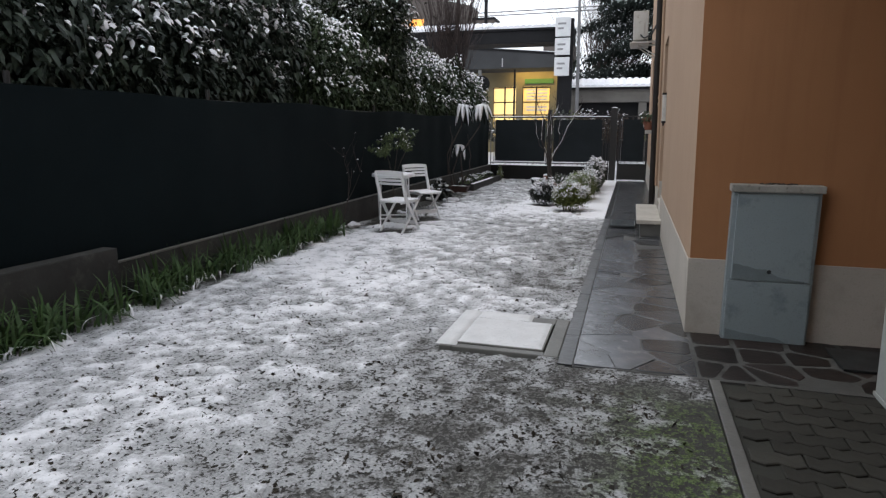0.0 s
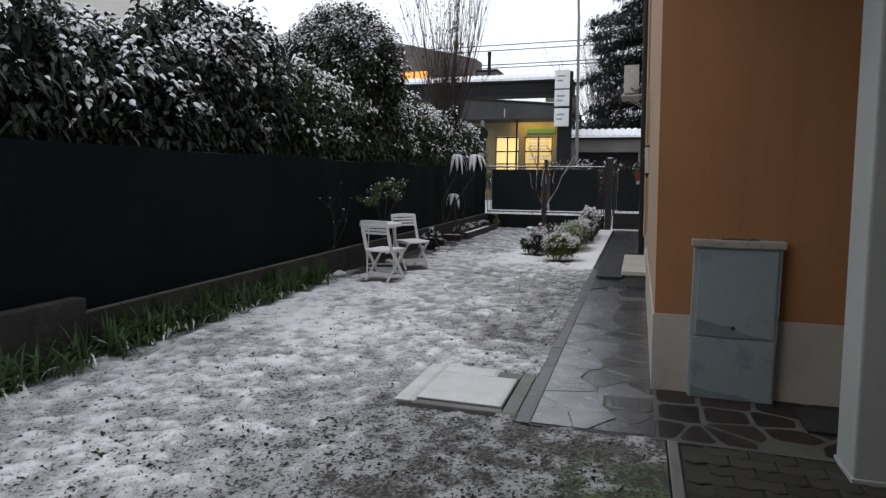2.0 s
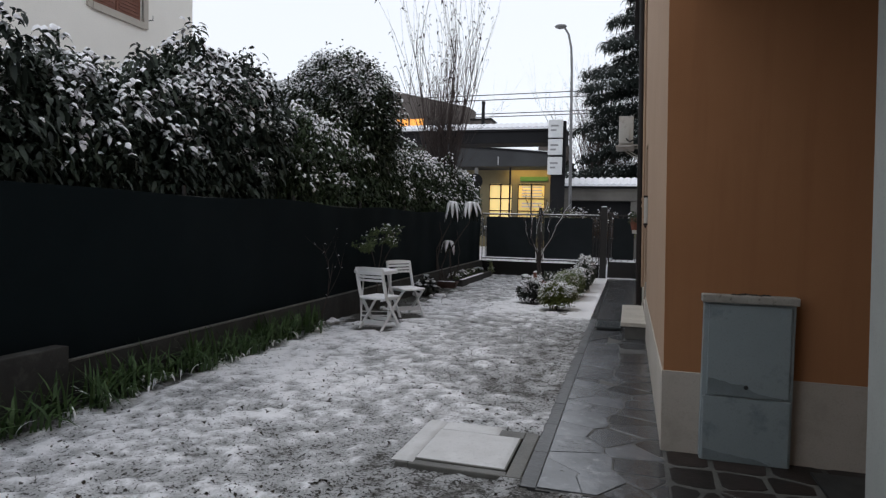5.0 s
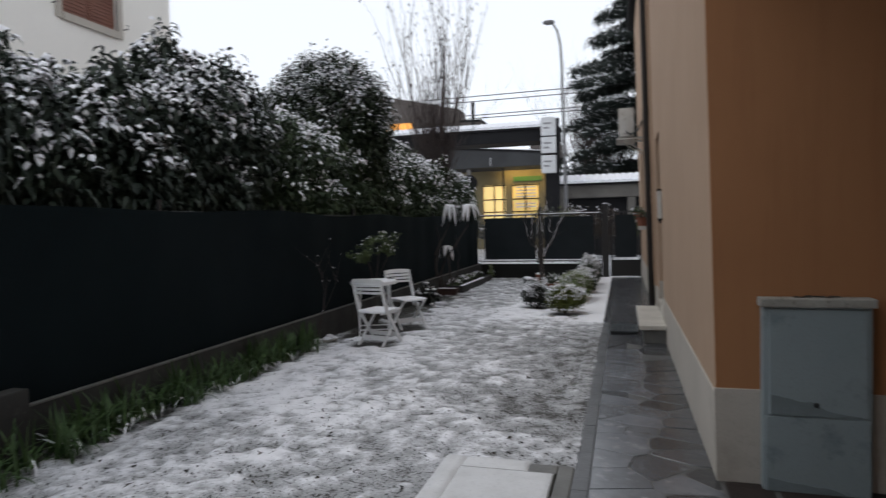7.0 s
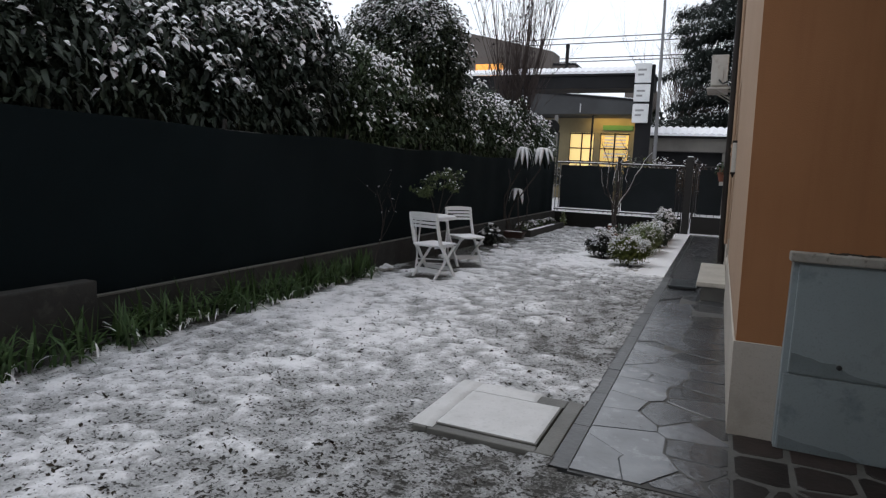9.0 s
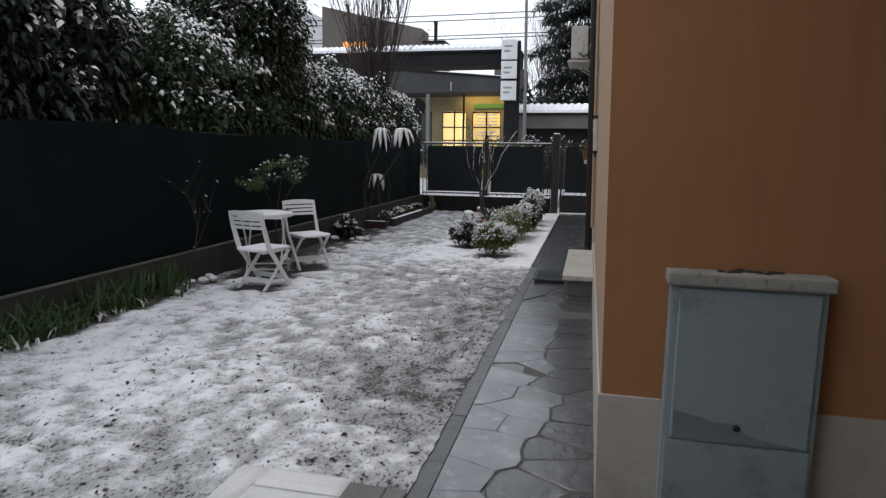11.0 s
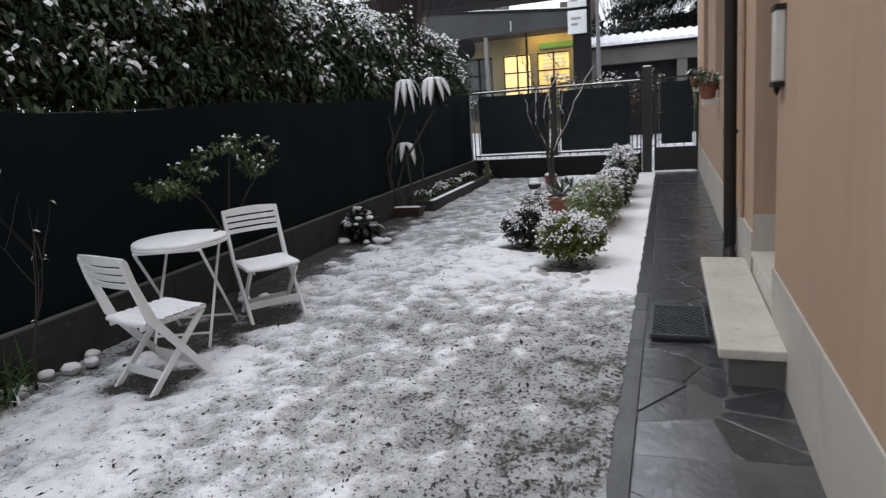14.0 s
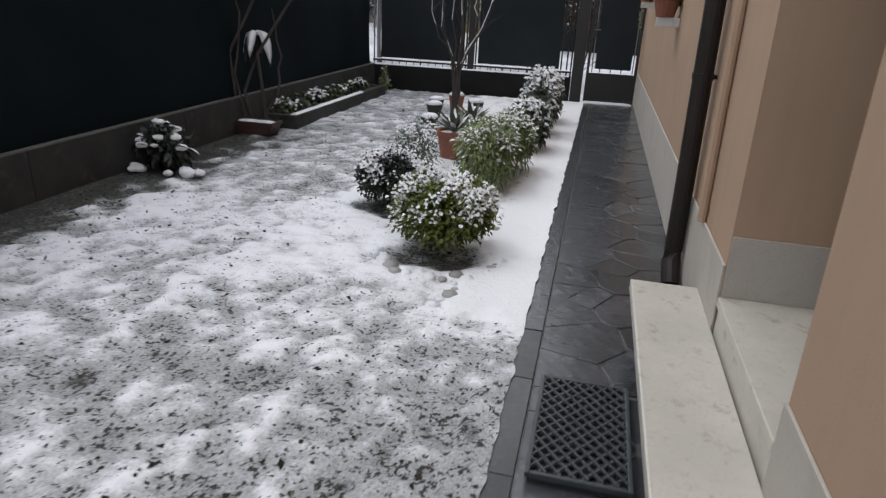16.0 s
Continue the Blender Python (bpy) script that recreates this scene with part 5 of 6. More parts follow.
tr = thing("bare_tree", "small bare tree with snow along its branches", "tree")
TREE_LINES = [[(-1.02, 15.5, 0), (-1.06, 15.5, 0.6), (-1.2, 15.5, 1.1), (-1.24, 15.5, 1.65), (-1.42, 15.5, 2.05)],
         [(-1.02, 15.52, 0), (-1.0, 15.5, 0.55), (-0.84, 15.5, 1.0), (-0.62, 15.5, 1.4), (-0.38, 15.5, 1.9)],
         [(-1.0, 15.5, 0.3), (-1.02, 15.55, 0.9), (-0.98, 15.5, 1.45), (-0.86, 15.5, 1.95)],
         [(-1.1, 15.5, 0.75), (-1.3, 15.46, 1.15), (-1.38, 15.45, 1.5)],
         [(-1.0, 15.5, 0.5), (-1.1, 15.45, 1.2), (-1.04, 15.4, 1.75)],
         [(-0.84, 15.5, 1.0), (-0.86, 15.5, 1.35), (-0.8, 15.5, 1.6)]]
bm, bs = bmesh.new(), bmesh.new()
for k, limb in enumerate(TREE_LINES):
    r0 = 0.030 if k < 3 else 0.013
    pts = crooked(limb, 0.022)
    rad = [max(0.005, r0 * (1 - 0.82 * i / (len(pts) - 1))) for i in range(len(pts))]
    add_tube(bm, pts, rad, 6)
    lo = len(pts) // 3
    add_tube(bs, [p + Vector((-0.003, -0.006, r * 0.7 + 0.006)) for p, r in zip(pts[lo:], rad[lo:])], [r * (0.45 + 0.3 * rng.random()) for r in rad[lo:]], 5)
    for i in range(4, len(pts)):
        for q in range(2):
            d = Vector((rng.normal(0, 0.8), rng.normal(0, 0.6), 0.9 + rng.random()))
            branches(bm, pts[i], d, 0.12 + 0.2 * rng.random(), 0.0055, 1, 0.6, 2)
part("trunk", bm, M_BARK, tr)
part("snow_cover", bs, M_SNOW, tr, "snow lying along the limbs", True)

for k in range(46):
    t = k / 46
    if k < 16:
        a = 3.4 + 3.2 * t * 46 / 16
        x, y = -0.12 + (0.3 + 0.1 * rng.random()) * math.cos(a), 11.08 + (0.26 + 0.08 * rng.random()) * math.sin(a)
    elif k < 22:
        x, y = 0.0 + 0.09 * rng.random() + 0.01 * (k - 16), 10.45 + 0.07 * (k - 16)
    else:
        x, y = 0.13 + rng.normal(0, 0.03), 11.4 + (k - 22) * 0.24
    e = part("pebble", add_rock(bmesh.new(), (x, y, 0.006), rng.uniform(0.022, 0.055), 0.55, k, 1), M_SNOW if k % 5 < 3 else M_PEBBLE, smooth=True)
    tagged(e, "rounded pale edging pebble dusted with snow", "pebble", "edging pebbles")
for k, (x, y) in enumerate(((-1.25, 10.9), (-1.05, 10.2), (-1.5, 11.9), (0.75, 11.1), (-0.25, 6.2), (-1.9, 5.0), (-2.1, 4.2), (-1.9, 3.9))):
    v, f = leaves(np.array([(x, y, 0.03)]), np.array([(rng.normal(), rng.normal(), 0.2)]), 0.08, 0.045, droop=0.1)
    e = fast_mesh("fallen_leaf", v, f, M_DEADLEAF)
    tagged(e, "dark curled fallen leaf on the ground", "leaf", "fallen leaves")

# ---- hedge behind the fence ----
def crest(y):
    return float(np.interp(y, (0, 4.0, 4.6, 5.0, 5.6, 6.3, 6.8, 7.4, 8.3, 8.55, 9.8, 11.6, 13.4, 16, 18.3, 19.3), (2.6, 2.66, 2.76, 2.84, 2.84, 3.0, 3.42, 3.42, 3.6, 3.0, 3.08, 3.0, 3.05, 3.1, 2.95, 2.3)))


def hedge_plant(y0, y1, mt, n, snow, label, size=0.086):
    e = thing("hedge_shrub", label, "hedge", "hedge shrubs")
    bm = bmesh.new()
    blobs = []
    y = y0
    while y < y1:
        for q in range(2):
            yy = y + rng.uniform(-0.2, 0.5)
            add_tube(bm, [(-4.0 + rng.normal(0, 0.3), yy, -0.05), (-4.0 + rng.normal(0, 0.25), yy, 1.2), (-4.0 + rng.normal(0, 0.2), yy + rng.normal(0, 0.2), crest(yy) - 0.4)], [0.035, 0.028, 0.012], 5)
        z = crest(y)
        blobs.append((-4.05, y, z - 0.62, 0.62, 0.62, 0.62))
        blobs.append((-3.85, y + 0.25, (z + 1.7) / 2, 0.58, 0.5, (z - 1.5) * 0.45))
        blobs.append((-3.62 + rng.normal(0, 0.06), y + rng.normal(0, 0.2), 1.85, 0.42, 0.45, 0.5))
        blobs.append((-4.5, y, (z + 1.6) / 2, 0.5, 0.55, (z - 1.5) * 0.45))
        blobs.append((-3.95 + rng.normal(0, 0.2), y + rng.normal(0, 0.2), z - 0.12 + rng.uniform(-0.1, 0.14), 0.13, 0.13, 0.3))
        y += 0.55
    part("trunk", bm, M_BARK, e)
    foliage(e, blobs, n, size, size * 0.46, mt, snow, 0.6, 1.3, 0.45, out=0.6, puff=0.022, thin=0.6, pad=(0.88, 1.35), clump=2.6, topmost=2.1)


cuts = (1.6, 3.05, 4.5, 5.95, 7.0, 7.95)
for a, b in zip(cuts, cuts[1:]):
    hedge_plant(a, b, M_LAUREL, 17000, 0.16 if a < 4 else 0.72, "tall dark laurel hedge shrub loaded with snow", 0.098)
cuts = (8.65, 10.7, 12.9, 15.0, 17.0, 19.0)
for k, (a, b) in enumerate(zip(cuts, cuts[1:])):
    hedge_plant(a, b, M_LAUREL2, 20000, 0.72, "green laurel hedge shrub dusted with snow", 0.085)

# ---- trees beyond ----
mg = thing("magnolia_tree", "dome-shaped evergreen tree with snow on its leaves", "tree")
part("trunk", tube([(-4.2, 11.35, -0.07), (-4.15, 11.35, 1.8), (-4.05, 11.35, 3.4)], [0.08, 0.065, 0.03], 8), M_BARK, mg)
foliage(mg, [(-4.15, 11.2, 3.42, 1.08, 1.0, 1.06), (-4.15, 11.2, 2.95, 1.1, 0.98, 0.9), (-3.8, 11.15, 3.5, 0.55, 0.5, 0.7), (-4.6, 11.25, 3.4, 0.6, 0.6, 0.75), (-4.1, 11.05, 3.9, 0.55, 0.5, 0.5)], 26000, 0.085, 0.036, M_MAGNOLIA, 0.85, 0.55, hollow=0.78, puff=0.015, pad=(0.85, 1.2), clump=3.2)

bt = thing("upright_bare_tree", "slender bare tree with a few withered leaves", "tree")
bm, bits = bmesh.new(), []
for k in range(34):
    a = rng.random() * 6.28
    s = rng.uniform(0.03, 0.30)
    branches(bm, (-3.78 + rng.normal(0, 0.12), 16.3 + rng.normal(0, 0.12), 1.5 + rng.random() * 0.9), (math.cos(a) * s, math.sin(a) * s, 1), rng.uniform(2.2, 5.0), 0.02, 1, 0.3, 6, 0.75, bits)
low = []
for k in range(40):
    a = rng.random() * 6.28
    s = rng.uniform(0.2, 0.55)
    branches(bm, (-3.78 + rng.normal(0, 0.15), 16.3 + rng.normal(0, 0.15), 1.6 + rng.random() * 1.0), (math.cos(a) * s, math.sin(a) * s, 1), rng.uniform(0.8, 1.8), 0.012, 2, 0.5, 3, 0.5, low)
add_tube(bm, [(-3.78, 16.3, -0.07), (-3.78, 16.3, 2.0)], [0.09, 0.06], 8)
part("trunk", bm, M_TWIG, bt)
pts = np.array([tuple(b) for b in bits])
pts = pts[rng.random(len(pts)) < 0.08 + 0.5 * smooth(4.3, 6.2, pts[:, 2])]
fast_mesh("withered_leaves", *leaves(pts, rng.normal(0, 1, pts.shape) * (1, 1, 0.3), 0.11, 0.05, droop=0.6), M_DEADLEAF, bt)

cd = thing("cedar_tree", "big dark cedar with layered snowy boughs", "tree")
bm = tube([(3.2, 40, -0.07), (3.2, 40, 9), (3.3, 40, 19)], [0.45, 0.3, 0.06], 8)
needles, ways = [], []
for k in range(96):
    z = 3.2 + 15.2 * k / 96 + rng.normal(0, 0.15)
    a = k * 2.399 + rng.normal(0, 0.2)
    ln = min(5.6, (19.5 - z) * 0.62) * rng.uniform(0.72, 1.08)
    d = np.array((math.cos(a), math.sin(a), 0.0))
    across = np.array((-d[1], d[0], 0.0))
    line = [np.array((3.2, 40, z)) + d * ln * t + np.array((0, 0, ln * (0.16 * t - 0.26 * t * t))) for t in (0, 0.25, 0.5, 0.75, 1.0)]
    add_tube(bm, [tuple(p) for p in line], [0.09, 0.07, 0.05, 0.03, 0.012], 4)
    # flat sprays to both sides of the bough, their ends hanging
    for q in range(26):
        t = 0.18 + 0.82 * (q + rng.random()) / 26
        root = np.array((3.2, 40, z)) + d * ln * t + np.array((0, 0, ln * (0.16 * t - 0.26 * t * t)))
        side = 1 if q % 2 else -1
        reach = rng.uniform(0.5, 1.25) * (1.15 - 0.6 * t)
        out = across * side * 0.8 + d * rng.uniform(0.3, 0.9)
        m = 42
        u = rng.random(m)
        pos = root + out * (reach * u)[:, None] + rng.normal(0, 0.13, (m, 3)) + np.array((0, 0, -1.0)) * (0.38 * reach * u ** 2)[:, None]
        needles.append(pos)
        ways.append(out + rng.normal(0, 0.5, (m, 3)) + np.array((0, 0, -0.55)))
part("trunk", bm, M_BARK, cd)
pos, way = np.concatenate(needles), np.concatenate(ways)
fast_mesh("crown", *leaves(pos, way, 0.2 + 0.24 * rng.random(len(pos)), 0.07, droop=0.45), M_CEDAR, cd)["kind"] = "stuff"
on = rng.random(len(pos)) < 0.10
fast_mesh("snow_cover", *leaves(pos[on] + np.array((0, 0, 0.04)), way[on] * np.array((1, 1, 0.3)), 0.24, 0.085, droop=0.25, puff=0.02), M_SNOW, cd, "snow lying on the boughs")["kind"] = "stuff"

for x, y, h in ((-1.9, 44.5, 8.6), (-0.9, 46, 9.4), (0.2, 45, 8.0)):
    e = thing("bare_street_tree", "grey leafless tree across the street", "tree", "bare trees across the street")
    bm = tube([(x, y, -0.07), (x, y, 2.5)], [0.16, 0.12], 6)
    for k in range(22):
        a = rng.random() * 6.28
        branches(bm, (x, y, 1.8 + rng.random() * 2.0), (math.cos(a) * 0.3, math.sin(a) * 0.3, 1), h * rng.uniform(0.45, 0.72), 0.045, 2, 0.4, 4, 0.6)
    part("trunk", bm, M_TWIG, e)
bk = thing("dark_hedge_row", "dark evergreen mass behind the tiled wall", "hedge")
foliage(bk, [(x, 44 + rng.normal(0, 0.5), 2.6, 1.6, 1.2, 2.9) for x in np.arange(-3, 12, 1.5)], 15000, 0.4, 0.2, M_LAUREL, 0.03, 0.3, hollow=0.7)
part("trunk", tube([(0, 44, -0.07), (0, 44, 2)], 0.1, 5), M_BARK, bk)
for k, (x, y, mt) in enumerate(((-0.6, 20.6, M_RUSSET), (0.3, 21.0, M_RUSSET), (1.6, 21.2, M_BOX), (-1.5, 20.8, M_GREYBUSH), (2.4, 20.8, M_DARKBUSH), (-0.9, 22.2, M_BOX))):
    e = thing("street_shrub", "low winter shrub on the verge beyond the gate", "shrub", "street shrubs")
    part("stems", branches(bmesh.new(), (x, y, -0.07), (0, 0, 1), 1.2, 0.02, 2, 0.8, 3, 0.3), M_TWIG, e)
    foliage(e, [(x, y, 1.35, 0.55, 0.5, 0.62)], 1000, 0.09, 0.05, mt, 0.3, hollow=0.3, zmin=1.0)

for k in range(6):
    x = -5.6 + k * 1.0
    e = thing("verge_hedge", "low clipped verge hedge with a snow top", "hedge", "verge hedge")
    part("stems", branches(bmesh.new(), (x, 23.0, -0.07), (0, 0, 1), 0.9, 0.02, 1, 0.8, 3, 0.3), M_BARK, e)
    foliage(e, [(x, 23.0, 0.85, 0.62, 0.45, 0.85), (x + 0.4, 23.0, 0.9, 0.5, 0.4, 0.8)], 2600, 0.09, 0.05, M_DARKBUSH, 0.3, hollow=0.6, pad=(1, 1.5), zmin=0.95)

# ---- neighbour's house ----
nh = thing("neighbour_house", "pale rendered neighbour house with brown shutters", "house")
for a, b, z0, z1 in ((2.0, 10.3, -0.07, 8.6), (11.62, 13.18, -0.07, 8.6), (10.3, 11.62, -0.07, 5.5), (10.3, 11.62, 7.1, 8.6)):
    part("wall", box(-16, -9.0, a, b, z0, z1, 0.0), M_HOUSEWHITE, nh)
part("roof", box(-16.6, -8.3, 1.4, 13.7, 8.6, 8.85, 0.02), M_FASCIA, nh)
nw = part("window", box(-9.2, -9.14, 10.3, 11.62, 5.5, 7.1, 0.0), M_DARKGLASS, nh)
fr = box(-9.03, -8.96, 10.18, 10.3, 5.38, 7.2, 0.006)
add_box(fr, -9.03, -8.96, 11.62, 11.74, 5.38, 7.2, 0.006)
add_box(fr, -9.03, -8.94, 10.3, 11.62, 5.36, 5.5, 0.006)
part("surround", fr, M_PLINTH, nw)
for a, b in ((10.31, 10.95), (10.97, 11.61)):
    sh = part("shutter", box(-9.1, -9.06, a, b, 5.51, 7.09, 0.004), M_SHUTTER, nw)
    for z in np.arange(5.6, 7.0, 0.07):
        bb = box(-9.06, -9.045, a + 0.06, b - 0.06, z, z + 0.045, 0.0)
        part("louvre", bb, M_SHUTTER, nh)
for y in (10.12, 11.8):
    part("shutter_catch", tube([(-9.0, y, 5.6), (-8.9, y, 5.6), (-8.9, y, 5.68)], 0.012, 5), M_IRON, nh)

# ---- filling-station canopy with sign, shop behind ----
cn = thing("street_canopy", "dark canopy with snowy tiled edge across the street", "canopy")
part("beam", box(-14, -2.0, 30.0, 31.6, 5.26, 5.80, 0.03), M_FASCIA, cn)
part("lip", box(-14, -1.96, 29.9, 31.7, 5.80, 5.90, 0.02), M_FASCIA, cn)


def tiled_slope(owner, x0, x1, y0, z0, y1, z1, pitch=0.3):
    """A snowy roof slope of rounded pantile rows with a scalloped eave."""
    n = int((x1 - x0) / pitch)
    cols = 4
    v, f = [], []
    m = n * cols + 1
    for r in range(5):
        t = r / 4
        for i in range(m):
            ph = (i % cols) / cols
            x = x0 + (x1 - x0) * i / (m - 1)
            v.append((x, y0 + (y1 - y0) * t, z0 + (z1 - z0) * t + 0.07 * pitch / 0.3 * abs(math.sin(math.pi * i / cols)) + 0.01 * noise.noise((x, t * 5, 0))))
    base = len(v)
    for r in range(4):
        for i in range(m - 1):
            a = r * m + i
            f.append((a, a + 1, a + m + 1, a + m))
    for i in range(m):
        v.append((v[i][0], y0 + 0.01, z0 - 0.06))
    for i in range(m - 1):
        f.append((base + i, base + i + 1, i + 1, i))
    obj("tiled_roof", v, f, M_SNOW, owner, "rows of roof tiles under snow")


tiled_slope(cn, -14, -2.35, 29.86, 5.96, 31.7, 6.42, 0.28)
part("column", box(-2.5, -2.2, 30.8, 31.1, -0.07, 5.26, 0.02), M_FASCIA, cn)
part("column", box(-12.2, -11.9, 30.8, 31.1, -0.07, 5.26, 0.02), M_FASCIA, cn)
sg = thing("sign_stack", "stack of three white sign panels on a dark frame", "sign")
part("frame", box(-2.58, -1.93, 29.72, 29.9, 1.2, 6.2, 0.02), M_FASCIA, sg)
for z0, z1 in ((5.42, 6.24), (4.64, 5.36), (3.74, 4.54)):
    pn = part("panel", box(-2.72, -2.06, 29.55, 29.7, z0, z1, 0.03), M_SIGN, sg)
    for q in range(2):
        part("lettering", box(-2.6, -2.25 - 0.1 * q, 29.535, 29.548, z1 - 0.32 - 0.2 * q, z1 - 0.24 - 0.2 * q, 0.0), M_SIGNTEXT, pn)
part("pole", tube([(-2.4, 29.8, -0.07), (-2.4, 29.8, 1.3)], 0.07, 8), M_STEEL, sg)
part("pole", tube([(-2.15, 29.8, -0.07), (-2.15, 29.8, 1.3)], 0.07, 8), M_STEEL, sg)

KY = 41.0
shop = thing("roadside_shop", "low shop with lit yellow windows and dark fascia", "shop")


def sloped(bm, above=5.5):
    """The shop roof climbs towards the west."""
    for v in bm.verts:
        if v.co.z > above:
            v.co.z += 0.085 * (-3.5 - v.co.x)
    return bm


part("roof", sloped(box(-11.5, -3.5, KY - 2.0, KY + 6, 5.0, 5.80, 0.03)), M_GREYFASCIA, shop)
part("roof_trim", sloped(box(-11.5, -3.5, KY - 2.06, KY - 2.0, 5.72, 5.84, 0.0)), M_FASCIA, shop)
part("snow", sloped(box(-11.4, -3.6, KY - 1.9, KY + 5.9, 5.80, 5.9, 0.02)), M_SNOW, shop)
part("roof_box", box(-5.4, -3.3, KY + 4.2, KY + 6, 5.7, 7.1, 0.02), M_BRICK, shop)
part("roof_snow", box(-9.0, -5.5, KY + 4.4, KY + 6, 5.9, 6.75, 0.05), M_SNOW, shop, "snow heaped at the back of the roof")
part("soffit_joint", box(-7.0, -6.94, KY - 2.075, KY - 2.061, 5.1, 5.6, 0.0), M_PANEL, shop)
part("wall", box(-11.3, -10.2, KY, KY + 0.3, -0.07, 4.95, 0.0), M_GREYWALL, shop)
part("wall", box(-8.6, -7.95, KY, KY + 0.3, -0.07, 4.95, 0.0), M_SHOPWALL, shop)
part("wall", box(-10.2, -8.6, KY, KY + 0.3, 4.1, 4.95, 0.0), M_SHOPWALL, shop)
part("wall", box(-7.95, -3.7, KY, KY + 0.3, 4.05, 4.95, 0.0), M_SHOPWALL, shop)
part("wall", box(-6.42, -6.05, KY, KY + 0.3, -0.07, 4.05, 0.0), M_SHOPWALL, shop)
part("wall", box(-4.3, -3.7, KY, KY + 0.3, -0.07, 4.05, 0.0), M_SHOPWALL, shop)
part("wall", box(-3.9, -3.7, KY + 0.3, KY + 6, -0.07, 4.95, 0.0), M_SHOPWALL, shop)
part("pillar", box(-6.28, -6.18, KY - 1.9, KY - 1.8, -0.07, 4.95, 0.0), M_FASCIA, shop)
part("pillar", box(-8.5, -8.3, KY - 1.9, KY - 1.7, -0.07, 4.95, 0.0), M_GREYWALL, shop)
for x0, x1, mt, blind in ((-7.95, -6.42, M_LIT, False), (-6.05, -4.3, M_LITDIM, True), (-10.2, -8.6, M_DARKGLASS, False)):
    w = part("window", box(x0, x1, KY + 0.12, KY + 0.16, 0.9, 4.05, 0.0), mt, shop)
    fr = bmesh.new()
    for k in range(3):
        x = x0 + (x1 - x0) * k / 2
        add_box(fr, x - 0.04, x + 0.04, KY + 0.05, KY + 0.11, 0.9, 4.05)
    for z in (0.9, 2.3, 3.1, 4.0):
        add_box(fr, x0, x1, KY + 0.055, KY + 0.1, z - 0.035, z + 0.035)
    part("frame", fr, M_FASCIA, w)
    part("apron", box(x0, x1, KY + 0.02, KY + 0.3, -0.07, 0.9, 0.0), M_SHOPWALL, w)
    if blind:
        for z in (2.55, 2.75, 3.2, 3.4, 3.6, 3.8):
            part("poster_bar", box(x0 + 0.25, x1 - 0.2, KY + 0.115, KY + 0.119, z, z + 0.1, 0.0), M_SIGN, shop)
part("sign_board", box(-5.9, -4.1, KY - 0.12, KY - 0.01, 4.22, 4.52, 0.01), M_GREENSIGN, shop)
eave = bpy.data.lights.new("eave_lamp", "AREA")
eave.energy, eave.color, eave.size, eave.size_y, eave.shape = 40, (1.0, 0.68, 0.2), 2.6, 0.5, "RECTANGLE"
new("eave_lamp", eave).matrix_world = look((-5.2, KY - 0.8, 4.9), (-5.0, KY + 0.4, 3.4))

tw = thing("tiled_wall", "street wall with a snowy tiled coping", "wall")
part("beam", box(-2.3, 14, 30.8, 31.3, 2.62, 3.2, 0.02), M_PALECONC, tw)
part("eave", box(-2.35, 14, 30.6, 31.6, 3.2, 3.3, 0.01), M_FASCIA, tw)
tiled_slope(tw, -2.35, 14, 30.5, 3.34, 31.8, 3.72, 0.3)
for x in np.arange(-2.2, 14, 3.2):
    part("pier", box(x, x + 0.35, 30.85, 31.25, -0.07, 2.62, 0.01), M_PALECONC, tw)

# added dark sheet, stands in for the shadowy gap and bushes below the beam
part("infill", box(-2.3, 14, 31.3, 31.5, -0.07, 2.62, 0.0), M_FASCIA, tw)
lp = thing("street_lamp", "tall curved steel street lamp", "street lamp")
arc = [(-1.59, 29.3, -0.07), (-1.65, 29.3, 4.4), (-1.72, 29.3, 8.4), (-1.77, 29.3, 9.35), (-1.9, 29.3, 9.95), (-2.09, 29.3, 10.28)]
part("pole", tube(arc, [0.085, 0.07, 0.055, 0.05, 0.045, 0.04], 8), M_STEEL, lp)
part("head", add_rock(bmesh.new(), (-2.24, 29.2, 10.3), 0.27, 0.34, 3, 2), M_STEEL, lp, smooth=True)

for k, (z, y) in enumerate(((11.8, 50), (11.4, 50), (10.4, 50.5), (10.15, 50.5))):
    pts = [(x, y, z + 0.012 * x + 0.0004 * (x - 5) ** 2 * 0.5) for x in np.arange(-70, 71, 5)]
    e = part("power_line", tube(pts, 0.035, 4), M_WIRE)
    tagged(e, "black overhead power cable against the sky", "power line", "power lines", kind="structure")

bb = thing("brick_building", "brown brick building with an orange lit window", "building")
bm = bmesh.new()
c = [(-18.53, 47, -0.07), (-10.95, 47, -0.07), (-10.95, 49, -0.07), (-18.53, 49, -0.07), (-18.53, 47, 12.03), (-10.95, 47, 10.23), (-10.95, 49, 10.23), (-18.53, 49, 12.03)]
vs = [bm.verts.new(p) for p in c]
for q in ((0, 1, 5, 4), (1, 2, 6, 5), (2, 3, 7, 6), (3, 0, 4, 7), (4, 5, 6, 7)):
    bm.faces.new([vs[i] for i in q])
part("wall", bm, M_BRICK, bb)
